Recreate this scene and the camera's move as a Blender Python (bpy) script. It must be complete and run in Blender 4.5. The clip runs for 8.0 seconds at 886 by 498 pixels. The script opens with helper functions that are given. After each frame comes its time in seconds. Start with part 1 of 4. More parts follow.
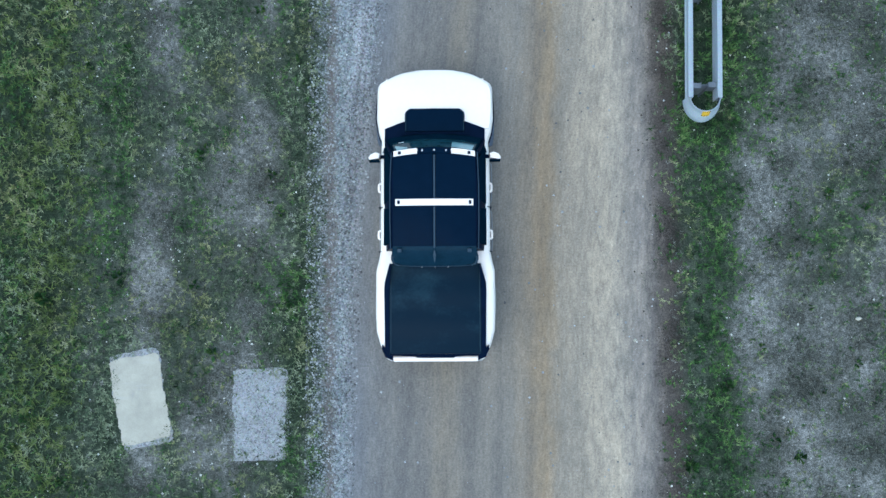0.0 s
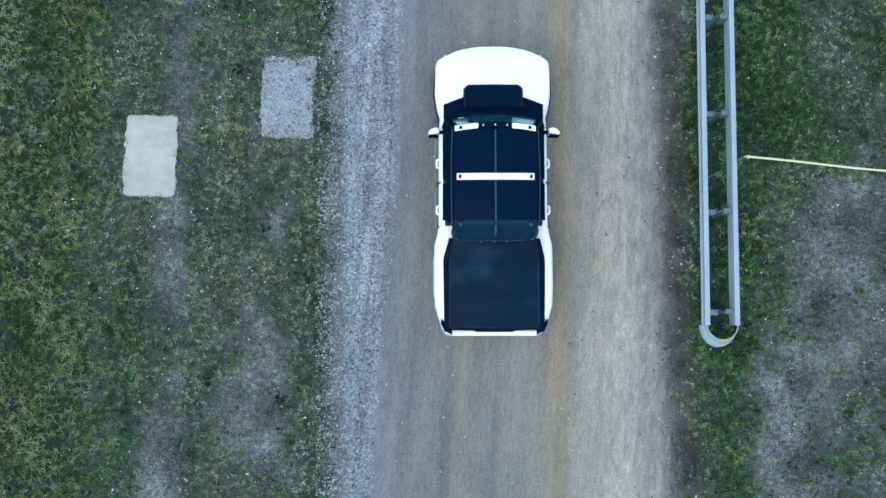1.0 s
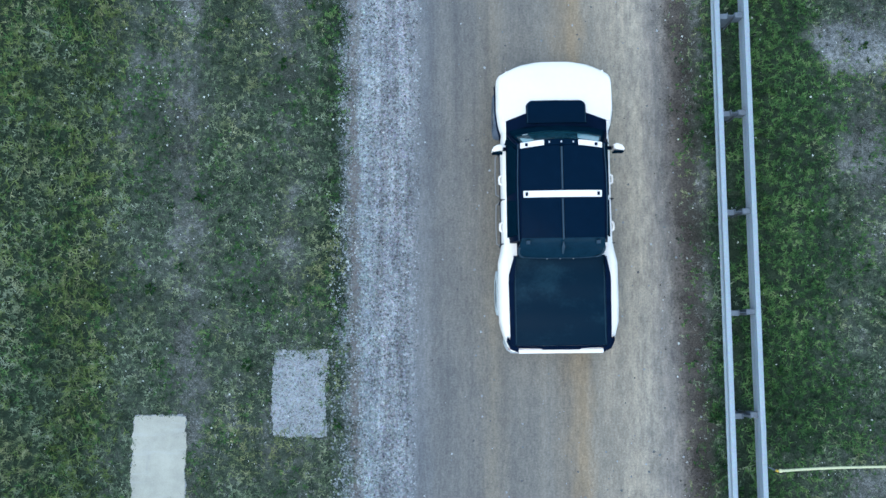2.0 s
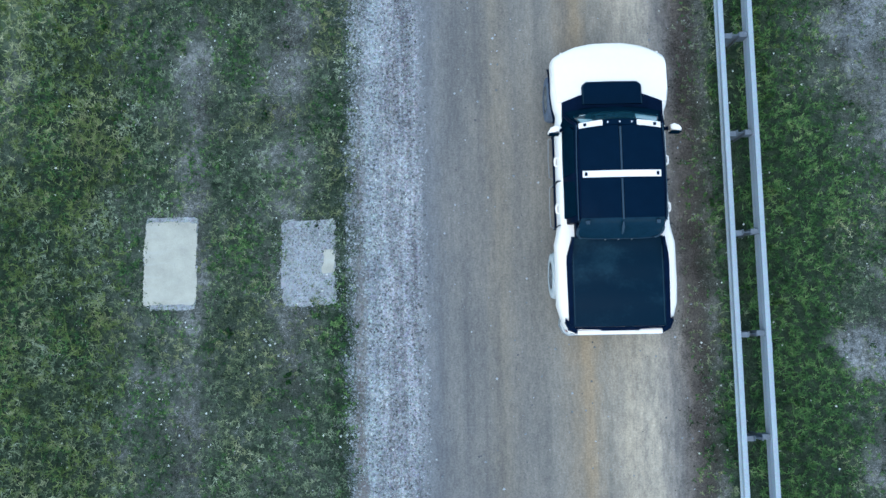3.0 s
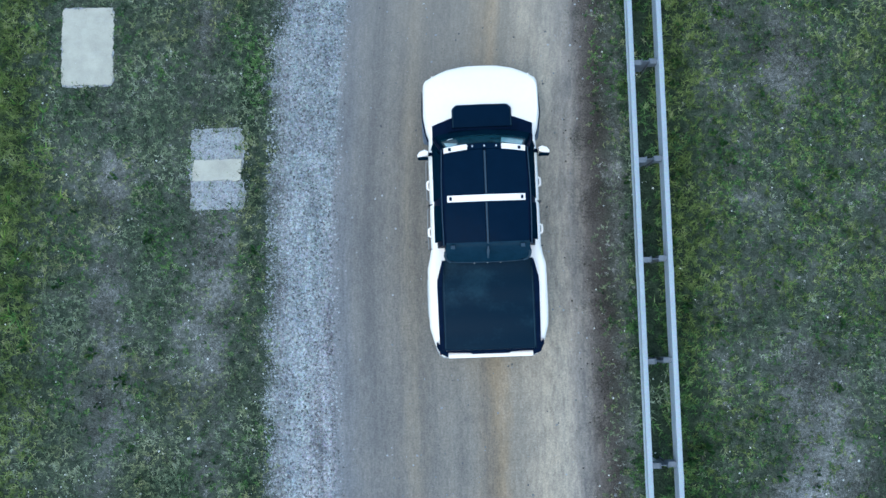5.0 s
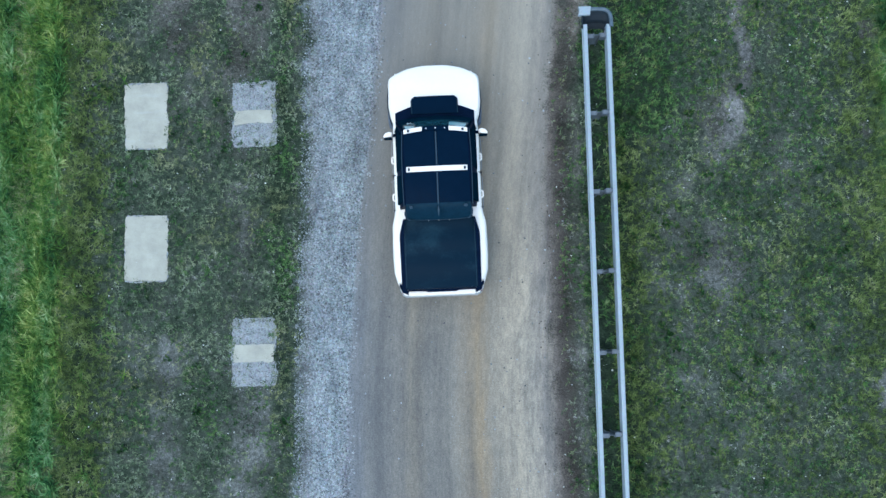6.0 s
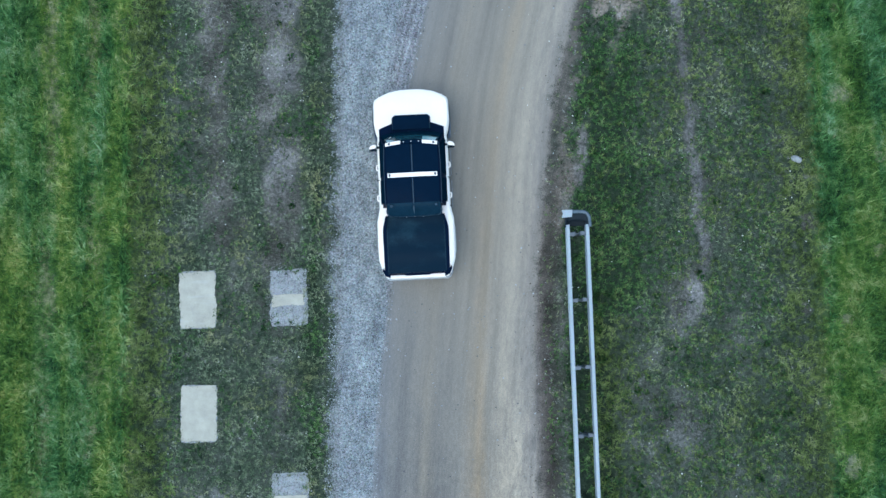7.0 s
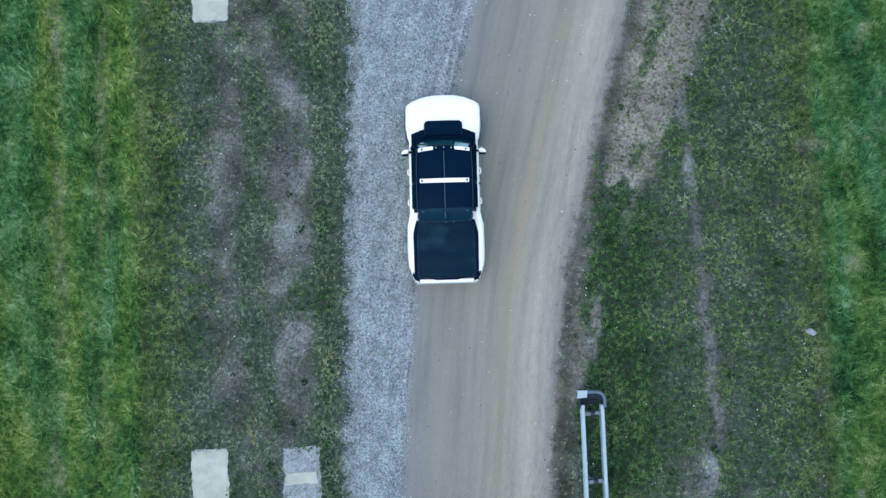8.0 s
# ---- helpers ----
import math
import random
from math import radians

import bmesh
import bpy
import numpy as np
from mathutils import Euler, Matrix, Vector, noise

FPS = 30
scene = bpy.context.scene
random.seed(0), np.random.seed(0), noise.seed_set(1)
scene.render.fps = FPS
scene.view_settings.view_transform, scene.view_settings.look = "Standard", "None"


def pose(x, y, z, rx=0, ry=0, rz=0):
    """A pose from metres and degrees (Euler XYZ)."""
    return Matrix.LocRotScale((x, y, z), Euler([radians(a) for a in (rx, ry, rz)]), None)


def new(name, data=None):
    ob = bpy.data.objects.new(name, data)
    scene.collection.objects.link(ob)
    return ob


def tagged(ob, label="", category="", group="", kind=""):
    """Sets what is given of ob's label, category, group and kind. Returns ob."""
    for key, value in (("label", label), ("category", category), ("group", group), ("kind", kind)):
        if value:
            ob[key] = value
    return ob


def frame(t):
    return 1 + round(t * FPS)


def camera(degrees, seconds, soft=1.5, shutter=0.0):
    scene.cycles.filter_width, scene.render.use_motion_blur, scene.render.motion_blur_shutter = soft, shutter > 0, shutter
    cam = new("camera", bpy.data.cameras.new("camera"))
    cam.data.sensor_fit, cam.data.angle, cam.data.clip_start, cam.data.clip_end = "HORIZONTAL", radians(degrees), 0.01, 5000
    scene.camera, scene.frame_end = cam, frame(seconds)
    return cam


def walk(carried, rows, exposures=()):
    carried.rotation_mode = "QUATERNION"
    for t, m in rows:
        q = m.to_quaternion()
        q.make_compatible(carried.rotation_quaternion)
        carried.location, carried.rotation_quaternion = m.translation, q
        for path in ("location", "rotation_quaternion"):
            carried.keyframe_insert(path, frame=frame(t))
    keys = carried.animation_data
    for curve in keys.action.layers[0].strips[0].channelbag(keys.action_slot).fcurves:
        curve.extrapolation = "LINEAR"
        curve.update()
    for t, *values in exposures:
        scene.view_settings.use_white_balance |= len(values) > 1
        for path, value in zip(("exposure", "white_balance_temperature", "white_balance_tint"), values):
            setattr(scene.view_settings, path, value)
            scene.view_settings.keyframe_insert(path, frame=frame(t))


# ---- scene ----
# ---- camera: flown above the road, looking down; x right, y along the road ----
cam = camera(57.0, 8.0)
# seconds, x, y, height, yaw, pitch ahead, lean
FLIGHT = [
    (0.0, 0.200, -4.626, 16.023, 1.21, 5.10, 0.59),
    (0.2, 0.124, -3.525, 16.109, 1.13, 5.08, 0.55),
    (0.5, 0.004, -2.239, 16.174, 1.01, 5.04, 0.50),
    (0.7, -0.080, -1.619, 16.149, 0.85, 5.04, 0.43),
    (1.0, -0.187, -0.224, 16.075, 0.62, 5.03, 0.33),
    (1.3, -0.256, 1.552, 16.042, 0.33, 4.98, 0.43),
    (1.5, -0.310, 2.699, 16.039, 0.14, 4.94, 0.50),
    (1.7, -0.389, 3.854, 16.077, -0.01, 4.93, 0.50),
    (2.8, -0.690, 10.526, 15.796, -1.82, 5.18, 0.55),
    (3.0, -0.640, 11.729, 15.969, -1.36, 5.29, 0.57),
    (3.5, -0.201, 14.017, 15.974, -0.98, 5.02, 0.40),
    (3.8, 0.210, 15.229, 15.996, -0.87, 4.85, 0.36),
    (4.0, 0.454, 16.242, 16.006, -0.79, 4.73, 0.33),
    (4.3, 0.687, 17.640, 15.964, -0.96, 5.05, 0.35),
    (4.5, 0.825, 18.977, 15.942, -1.08, 5.27, 0.37),
    (4.8, 1.076, 20.803, 15.961, -1.30, 5.08, 0.65),
    (5.0, 1.169, 21.808, 16.029, -1.45, 4.96, 0.84),
    (5.2, 1.178, 22.846, 16.415, -1.68, 4.79, 0.74),
    (6.3, 1.139, 26.581, 21.367, -1.15, 5.19, 0.07),
    (6.5, 1.091, 27.426, 22.284, -1.32, 5.12, 0.02),
    (6.8, 1.234, 28.708, 23.533, -1.48, 5.09, 0.42),
    (7.0, 1.312, 29.968, 23.955, -1.58, 5.07, 0.69),
    (7.2, 1.291, 31.268, 24.043, -1.66, 4.93, 0.65),
    (7.5, 1.189, 32.654, 24.076, -1.78, 4.72, 0.59),
    (7.8, 1.023, 34.211, 24.162, -1.89, 4.57, 0.39),
    (8.0, 0.894, 35.389, 24.246, -1.96, 4.47, 0.26),
]
walk(cam, [(t, pose(x, y, z, 0, 0, yaw) @ pose(0, 0, 0, pitch) @ pose(0, 0, 0, 0, lean)) for t, x, y, z, yaw, pitch, lean in FLIGHT],
     exposures=[(0.0, 1.15, 6500, -4), (0.7, 1.15, 6480, -4), (1.5, 1.15, 6330, -4), (5.2, 1.15, 6340, -4), (6.4, 1.15, 6460, -4), (8.0, 1.15, 6480, -4)])

# seconds, x, y, heading of the truck on the road
DRIVE = [
    (0.0, -0.142, -2.580, 1.54),
    (0.2, 0.020, -1.613, 1.35),
    (0.5, 0.231, -0.204, 1.07),
    (0.7, 0.366, 0.636, 0.91),
    (1.0, 0.625, 2.281, 0.66),
    (1.3, 0.868, 3.760, 0.48),
    (1.5, 1.024, 4.696, 0.36),
    (1.7, 1.218, 5.838, 0.40),
    (2.8, 2.140, 13.095, -0.70),
    (3.0, 2.387, 14.250, -0.25),
    (3.2, 2.524, 15.235, -0.01),
    (3.5, 2.594, 16.616, 0.34),
    (3.8, 2.510, 18.163, 0.70),
    (4.0, 2.413, 19.259, 0.94),
    (4.3, 2.254, 20.412, 0.86),
    (4.5, 2.099, 21.402, 0.81),
    (4.8, 1.907, 22.958, 0.70),
    (5.0, 1.767, 23.888, 0.62),
    (5.2, 1.602, 24.965, 0.58),
    (6.3, 0.784, 30.476, 1.34),
    (6.5, 0.609, 31.553, 1.25),
    (6.8, 0.447, 32.959, 1.21),
    (7.0, 0.318, 33.969, 1.19),
    (7.2, 0.347, 34.992, 0.80),
    (7.5, 0.455, 36.230, 0.22),
    (7.8, 0.767, 37.880, -0.18),
    (8.0, 0.957, 39.010, -0.44),
]

# ---- light: a dull evening sky, soft from everywhere ----
SUN_UP, SUN_ROUND = 68.0, 215.0
world = bpy.data.worlds.new("sky")
scene.world = world
world.use_nodes = True
_n = world.node_tree.nodes
_sky = _n.new("ShaderNodeTexSky")
_sky.sky_type, _sky.sun_disc = "NISHITA", False
_sky.sun_elevation, _sky.sun_rotation = radians(SUN_UP), radians(SUN_ROUND)
_sky.dust_density = 1.0
world.node_tree.links.new(_sky.outputs[0], _n["Background"].inputs[0])
_n["Background"].inputs[1].default_value = 0.19
sun_data = bpy.data.lights.new("sun", "SUN")
sun_data.energy, sun_data.angle, sun_data.color = 0.5, radians(50), (1.0, 0.95, 0.88)
sun = new("sun", sun_data)
sun.matrix_basis = pose(0, 0, 60, 90 - SUN_UP, 0, 180 - SUN_ROUND)


# ---- materials ----
class Nodes:
    """A small writer of node materials."""

    def __init__(self, name, rough=0.8, metal=0.0, spec=0.5):
        self.m = bpy.data.materials.new(name)
        self.m.use_nodes = True
        self.t = self.m.node_tree
        self.b = self.t.nodes["Principled BSDF"]
        self.b.inputs["Roughness"].default_value = rough
        self.b.inputs["Metallic"].default_value = metal
        self.b.inputs["Specular IOR Level"].default_value = spec

    def add(self, kind):
        return self.t.nodes.new("ShaderNode" + kind)

    def link(self, a, b):
        self.t.links.new(a, b)

    def put(self, socket, v):
        if isinstance(v, bpy.types.NodeSocket):
            self.link(v, socket)
        else:
            socket.default_value = v

    def pos(self):
        return self.add("TexCoord").outputs["Object"]

    def attr(self, name):
        n = self.add("Attribute")
        n.attribute_name = name
        return n.outputs["Fac"]

    def scaled(self, v, s):
        n = self.add("Mapping")
        self.link(v, n.inputs[0])
        n.inputs["Scale"].default_value = s
        return n.outputs[0]

    def noise(self, v, scale, detail=4, rough=0.6):
        n = self.add("TexNoise")
        self.link(v, n.inputs["Vector"])
        n.inputs["Scale"].default_value, n.inputs["Detail"].default_value, n.inputs["Roughness"].default_value = scale, detail, rough
        return n.outputs["Fac"]

    def cells(self, v, scale, out="Color"):
        n = self.add("TexVoronoi")
        self.link(v, n.inputs["Vector"])
        n.inputs["Scale"].default_value = scale
        return n.outputs[out]

    def math(self, op, a, b=0.0, c=0.0):
        n = self.add("Math")
        n.operation = op
        self.put(n.inputs[0], a), self.put(n.inputs[1], b), self.put(n.inputs[2], c)
        return n.outputs[0]

    def step(self, v, lo, hi, a=0.0, b=1.0):
        n = self.add("MapRange")
        n.interpolation_type = "SMOOTHSTEP"
        self.put(n.inputs[0], v), self.put(n.inputs[1], lo), self.put(n.inputs[2], hi), self.put(n.inputs[3], a), self.put(n.inputs[4], b)
        return n.outputs[0]

    def ramp(self, v, stops):
        n = self.add("ValToRGB")
        self.put(n.inputs[0], v)
        e = n.color_ramp.elements
        while len(e) < len(stops):
            e.new(0.5)
        for el, (p, c) in zip(e, stops):
            el.position, el.color = p, (*c, 1)
        return n.outputs[0]

    def mix(self, f, a, b, how="MIX"):
        n = self.add("Mix")
        n.data_type, n.blend_type = "RGBA", how
        self.put(n.inputs[0], f)
        for s, v in ((n.inputs[6], a), (n.inputs[7], b)):
            self.put(s, v if isinstance(v, bpy.types.NodeSocket) else (*v, 1))
        return n.outputs[2]

    def bump(self, h, strength, dist):
        n = self.add("Bump")
        self.link(h, n.inputs["Height"])
        n.inputs["Strength"].default_value, n.inputs["Distance"].default_value = strength, dist
        self.link(n.outputs[0], self.b.inputs["Normal"])

    def colour(self, c):
        self.put(self.b.inputs["Base Color"], c if isinstance(c, bpy.types.NodeSocket) else (*c, 1))
        return self.m


def plain(name, c, rough=0.5, metal=0.0, vary=0.12, scale=6.0, spec=0.5):
    """Paint, plastic or metal with faint dirt at two sizes."""
    n = Nodes(name, rough, metal, spec)
    v = n.pos()
    f = n.math("ADD", n.math("MULTIPLY", n.noise(v, scale), 0.6), n.math("MULTIPLY", n.noise(v, scale * 9), 0.4))
    lo, hi = [tuple(max(0, x * (1 - vary)) for x in c), tuple(min(1, x * (1 + vary)) for x in c)]
    n.link(n.step(f, 0.3, 0.7, max(0, rough - 0.06), min(1, rough + 0.08)), n.b.inputs["Roughness"])
    return n.colour(n.ramp(f, [(0.3, lo), (0.7, hi)]))


def make_ground():
    n = Nodes("ground", 0.95, spec=0.2)
    v = n.pos()
    dl, dg, dr, lush, sand, meadow = [n.attr(a) for a in ("from_left", "from_gravel", "from_right", "lush", "sand", "meadow")]
    sep = n.add("SeparateXYZ")
    n.link(v, sep.inputs[0])
    lane = n.add("CombineXYZ")
    n.link(dg, lane.inputs[0]), n.link(n.math("MULTIPLY", sep.outputs[1], 0.045), lane.inputs[1])
    streak = n.noise(lane.outputs[0], 3.2, 5, 0.55)
    lane2 = n.add("CombineXYZ")
    n.link(dg, lane2.inputs[0]), n.link(n.math("MULTIPLY", sep.outputs[1], 0.25), lane2.inputs[1])
    ripple = n.noise(lane2.outputs[0], 5.5, 4, 0.6)
    lane3 = n.add("CombineXYZ")
    n.link(dg, lane3.inputs[0]), n.link(n.math("MULTIPLY", sep.outputs[1], 0.30), lane3.inputs[1])
    blot, fine, grit = n.noise(v, 0.9, 5), n.noise(v, 26, 3, 0.7), n.noise(v, 90, 2, 0.7)
    tiny = n.math("MULTIPLY", n.math("SUBTRACT", n.noise(v, 24, 4, 0.8), 0.5), 1.3)
    # packed dirt, coloured across the lane
    across = n.math("DIVIDE", dg, n.math("SUBTRACT", dg, dr))
    across = n.math("ADD", across, n.math("MULTIPLY", n.math("SUBTRACT", ripple, 0.5), 0.10))
    dirt = n.ramp(across, [(0.0, (0.150, 0.156, 0.168)), (0.10, (0.138, 0.135, 0.133)), (0.24, (0.146, 0.138, 0.129)), (0.30, (0.166, 0.149, 0.127)), (0.37, (0.152, 0.143, 0.132)), (0.50, (0.178, 0.165, 0.147)), (0.565, (0.182, 0.157, 0.128)),
                           (0.615, (0.214, 0.170, 0.121)), (0.67, (0.205, 0.184, 0.155)), (0.79, (0.280, 0.246, 0.200)), (0.86, (0.270, 0.243, 0.204)), (0.93, (0.190, 0.174, 0.160)), (1.0, (0.105, 0.092, 0.084))])
    dirt = n.mix(1.0, dirt, n.ramp(streak, [(0.30, (0.80, 0.81, 0.83)), (0.5, (1, 1, 1)), (0.72, (1.14, 1.12, 1.08))]), "MULTIPLY")
    lumps = n.noise(lane3.outputs[0], 6.5, 6, 0.72)
    loose = n.math("MULTIPLY", n.step(across, 0.58, 0.86), 0.85)
    dirt = n.mix(loose, dirt, n.mix(1.0, dirt, n.ramp(lumps, [(0.36, (0.70, 0.71, 0.74)), (0.50, (1.0, 1.0, 1.0)), (0.64, (1.26, 1.23, 1.19))]), "MULTIPLY"))
    wash = n.noise(n.scaled(v, (1.0, 0.45, 1)), 1.1, 6, 0.68)
    dirt = n.mix(1.0, dirt, n.ramp(wash, [(0.34, (0.90, 0.91, 0.93)), (0.5, (1.05, 1.05, 1.05)), (0.66, (1.20, 1.18, 1.15))]), "MULTIPLY")
    dirt = n.mix(0.9, dirt, n.ramp(n.noise(lane3.outputs[0], 17, 4, 0.7), [(0.36, (0.86, 0.86, 0.87)), (0.64, (1.16, 1.16, 1.15))]), "MULTIPLY")
    dirt = n.mix(0.9, dirt, n.ramp(fine, [(0.3, (0.76, 0.76, 0.76)), (0.7, (1.26, 1.26, 1.26))]), "MULTIPLY")
    pit = n.step(n.cells(v, 9, "Distance"), 0.06, 0.16, 1.0, 0.0)
    dirt = n.mix(n.math("MULTIPLY", pit, n.step(n.noise(v, 2.2, 3), 0.5, 0.62, 0, 0.55)), dirt, (0.14, 0.135, 0.135))
    dirt = n.mix(n.step(sep.outputs[1], 23.0, 33.0), n.mix(1.0, dirt, (1.02, 1.0, 0.98), "MULTIPLY"), n.mix(0.62, n.mix(1.0, dirt, (1.03, 1.0, 0.95), "MULTIPLY"), n.mix(1.0, n.ramp(across, [(0.0, (0.192, 0.180, 0.166)), (0.35, (0.212, 0.192, 0.166)), (0.62, (0.242, 0.215, 0.180)), (0.82, (0.280, 0.252, 0.216)), (0.95, (0.215, 0.195, 0.176)), (1.0, (0.12, 0.106, 0.097))]), n.ramp(streak, [(0.30, (0.84, 0.84, 0.85)), (0.5, (1, 1, 1)), (0.72, (1.12, 1.11, 1.09))]), "MULTIPLY")))
    # loose gravel: a pale heap along the grass, thinner towards the lane, wider where the road bends
    stone = n.mix(0.85, n.cells(v, 38), (0.5, 0.5, 0.5), "SATURATION")
    far = n.step(sep.outputs[1], 17.0, 29.0)
    heap = n.math("SUBTRACT", dl, n.math("ADD", n.math("ADD", 0.52, n.math("MULTIPLY", far, 1.1)), n.step(sep.outputs[1], 37.0, 46.0, 0.0, 1.5)))
    band = n.noise(lane.outputs[0], 6.0, 3, 0.5)
    heap = n.step(n.math("ADD", heap, n.math("MULTIPLY", n.math("SUBTRACT", n.noise(v, 3.0, 4), 0.5), 0.5)), -0.18, 0.22)
    pale = n.mix(n.noise(v, 2.5), (0.117, 0.132, 0.138), (0.192, 0.213, 0.219))
    thin = n.mix(n.step(band, 0.40, 0.60), (0.120, 0.123, 0.128), (0.178, 0.186, 0.195))
    gravel = n.mix(heap, pale, thin)
    gravel = n.mix(n.step(sep.outputs[1], 1.0, 14.0), n.mix(1.0, gravel, (0.76, 0.76, 0.76), "MULTIPLY"), n.mix(1.0, gravel, (0.90, 0.88, 0.88), "MULTIPLY"))
    gravel = n.mix(n.math("MULTIPLY", far, 0.9), gravel, n.mix(1.0, gravel, (0.84, 0.85, 0.86), "MULTIPLY"))
    gravel = n.mix(0.75, gravel, stone, "OVERLAY")
    gravel = n.mix(0.50, gravel, n.mix(0.9, n.cells(v, 23), (0.5, 0.5, 0.5), "SATURATION"), "OVERLAY")
    gravel = n.mix(1.0, gravel, n.ramp(n.noise(v, 15, 4, 0.75), [(0.36, (0.66, 0.66, 0.67)), (0.5, (0.97, 0.97, 0.97)), (0.64, (1.25, 1.25, 1.24))]), "MULTIPLY")
    gravel = n.mix(1.0, gravel, n.ramp(n.noise(v, 2.3, 5, 0.65), [(0.34, (0.78, 0.78, 0.80)), (0.5, (1, 1, 1)), (0.68, (1.16, 1.16, 1.15))]), "MULTIPLY")
    gravel = n.mix(1.0, gravel, n.ramp(n.noise(lane2.outputs[0], 2.6, 6, 0.7), [(0.34, (0.74, 0.74, 0.76)), (0.5, (1.02, 1.02, 1.02)), (0.64, (1.26, 1.25, 1.23))]), "MULTIPLY")
    gravel = n.mix(n.math("MULTIPLY", n.step(n.cells(v, 3.4, "Distance"), 0.10, 0.22, 1.0, 0.0), n.step(n.noise(v, 1.7, 3), 0.5, 0.62, 0, 0.6)), gravel, (0.075, 0.080, 0.086))
    rust = n.step(n.math("ADD", n.math("ABSOLUTE", n.math("SUBTRACT", dl, 0.16)), n.math("ADD", n.math("MULTIPLY", n.noise(v, 3.2, 5), -0.5), n.math("MULTIPLY", tiny, 0.5))), -0.22, -0.06, n.step(sep.outputs[1], 8.0, 20.0, 0.75, 0.25), 0.0)
    gravel = n.mix(rust, gravel, (0.115, 0.095, 0.085))
    # soil and dry stems between the grass
    dry = n.math("ADD", n.math("MULTIPLY", blot, 0.45), n.math("MULTIPLY", n.noise(v, 34, 4, 0.75), 0.55))
    soil = n.ramp(dry, [(0.39, (0.018, 0.021, 0.017)), (0.47, (0.060, 0.064, 0.056)), (0.54, (0.122, 0.127, 0.120)), (0.63, (0.27, 0.27, 0.262))])
    soil = n.mix(sand, soil, n.ramp(dry, [(0.38, (0.110, 0.094, 0.082)), (0.5, (0.240, 0.218, 0.192)), (0.64, (0.36, 0.335, 0.30))]))
    soil = n.mix(n.attr("chalk"), soil, n.ramp(dry, [(0.40, (0.075, 0.080, 0.085)), (0.50, (0.165, 0.173, 0.182)), (0.62, (0.34, 0.35, 0.36))]))
    soil = n.mix(n.step(sep.outputs[1], 24.0, 33.0), soil, n.mix(1.0, soil, (0.86, 0.80, 0.76), "MULTIPLY"))
    soil = n.mix(1.0, soil, n.ramp(n.noise(v, 11, 5, 0.7), [(0.38, (0.52, 0.54, 0.50)), (0.5, (0.95, 0.95, 0.95)), (0.63, (1.3, 1.3, 1.28))]), "MULTIPLY")
    shaded_floor = n.ramp(n.math("ADD", n.math("MULTIPLY", n.noise(v, 6, 5), 0.4), n.math("MULTIPLY", n.noise(v, 30, 4, 0.75), 0.6)), [(0.38, (0.007, 0.012, 0.008)), (0.48, (0.024, 0.036, 0.023)), (0.57, (0.060, 0.076, 0.052)), (0.68, (0.14, 0.155, 0.125))])
    # darker below thick grass and between the rails: shade put into the colour
    shaded_floor = n.mix(n.step(lush, 0.80, 1.15, 0, 0.8), shaded_floor, n.mix(1.0, shaded_floor, (0.38, 0.50, 0.38), "MULTIPLY"))
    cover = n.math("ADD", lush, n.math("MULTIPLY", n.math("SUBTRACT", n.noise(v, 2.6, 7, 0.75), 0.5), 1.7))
    turf = n.mix(n.step(cover, 0.15, 0.80), soil, shaded_floor)
    hay = n.noise(n.scaled(v, (1.5, 0.10, 1)), 1.3, 5, 0.6)
    hay = n.math("ADD", n.math("MULTIPLY", hay, 0.5), n.math("MULTIPLY", n.noise(v, 14, 5, 0.75), 0.5))
    turf = n.mix(n.math("MULTIPLY", meadow, 0.9), turf, n.ramp(dry, [(0.40, (0.050, 0.070, 0.034)), (0.50, (0.125, 0.150, 0.085)), (0.64, (0.22, 0.235, 0.155))]))
    turf = n.mix(n.math("MULTIPLY", meadow, n.step(cover, 0.1, 0.5)), turf, n.ramp(hay, [(0.38, (0.008, 0.030, 0.009)), (0.48, (0.028, 0.085, 0.024)), (0.58, (0.066, 0.140, 0.045)), (0.70, (0.16, 0.20, 0.09))]))
    verge = n.ramp(dry, [(0.40, (0.015, 0.013, 0.011)), (0.50, (0.042, 0.037, 0.032)), (0.66, (0.112, 0.100, 0.090))])
    edge = n.math("MULTIPLY", n.step(n.math("ADD", n.math("ABSOLUTE", n.math("SUBTRACT", dr, 0.05)), n.math("ADD", n.math("MULTIPLY", n.noise(v, 3.0, 5), -0.7), n.math("MULTIPLY", n.noise(v, 24, 4, 0.8), 0.5))), 0.0, 0.45, 1.0, 0.0), n.step(sep.outputs[1], 30.0, 36.0, 1.0, 0.45))
    turf = n.mix(edge, turf, verge)
    # borders, ragged by noise
    rag = n.math("MULTIPLY", n.math("SUBTRACT", n.noise(v, 1.6, 6, 0.7), 0.5), n.step(sep.outputs[1], 26.0, 36.0, 1.1, 1.9))
    rag2 = n.math("MULTIPLY", n.math("SUBTRACT", n.noise(v, 7.0, 5, 0.7), 0.5), 0.5)
    c = n.mix(n.step(n.math("ADD", n.math("ADD", dl, tiny), n.math("MULTIPLY", n.math("ADD", rag, rag2), 1.0)), -0.14, 0.22), turf, gravel)
    c = n.mix(n.step(n.math("ADD", dg, n.math("MULTIPLY", rag2, 0.5)), n.step(sep.outputs[1], 12.0, 22.0, -0.14, -0.04), n.step(sep.outputs[1], 12.0, 22.0, 0.20, 0.08)), c, dirt)
    c = n.mix(n.step(n.math("ADD", n.math("ADD", dr, tiny), n.math("ADD", rag, rag2)), -0.35, 0.25), c, turf)
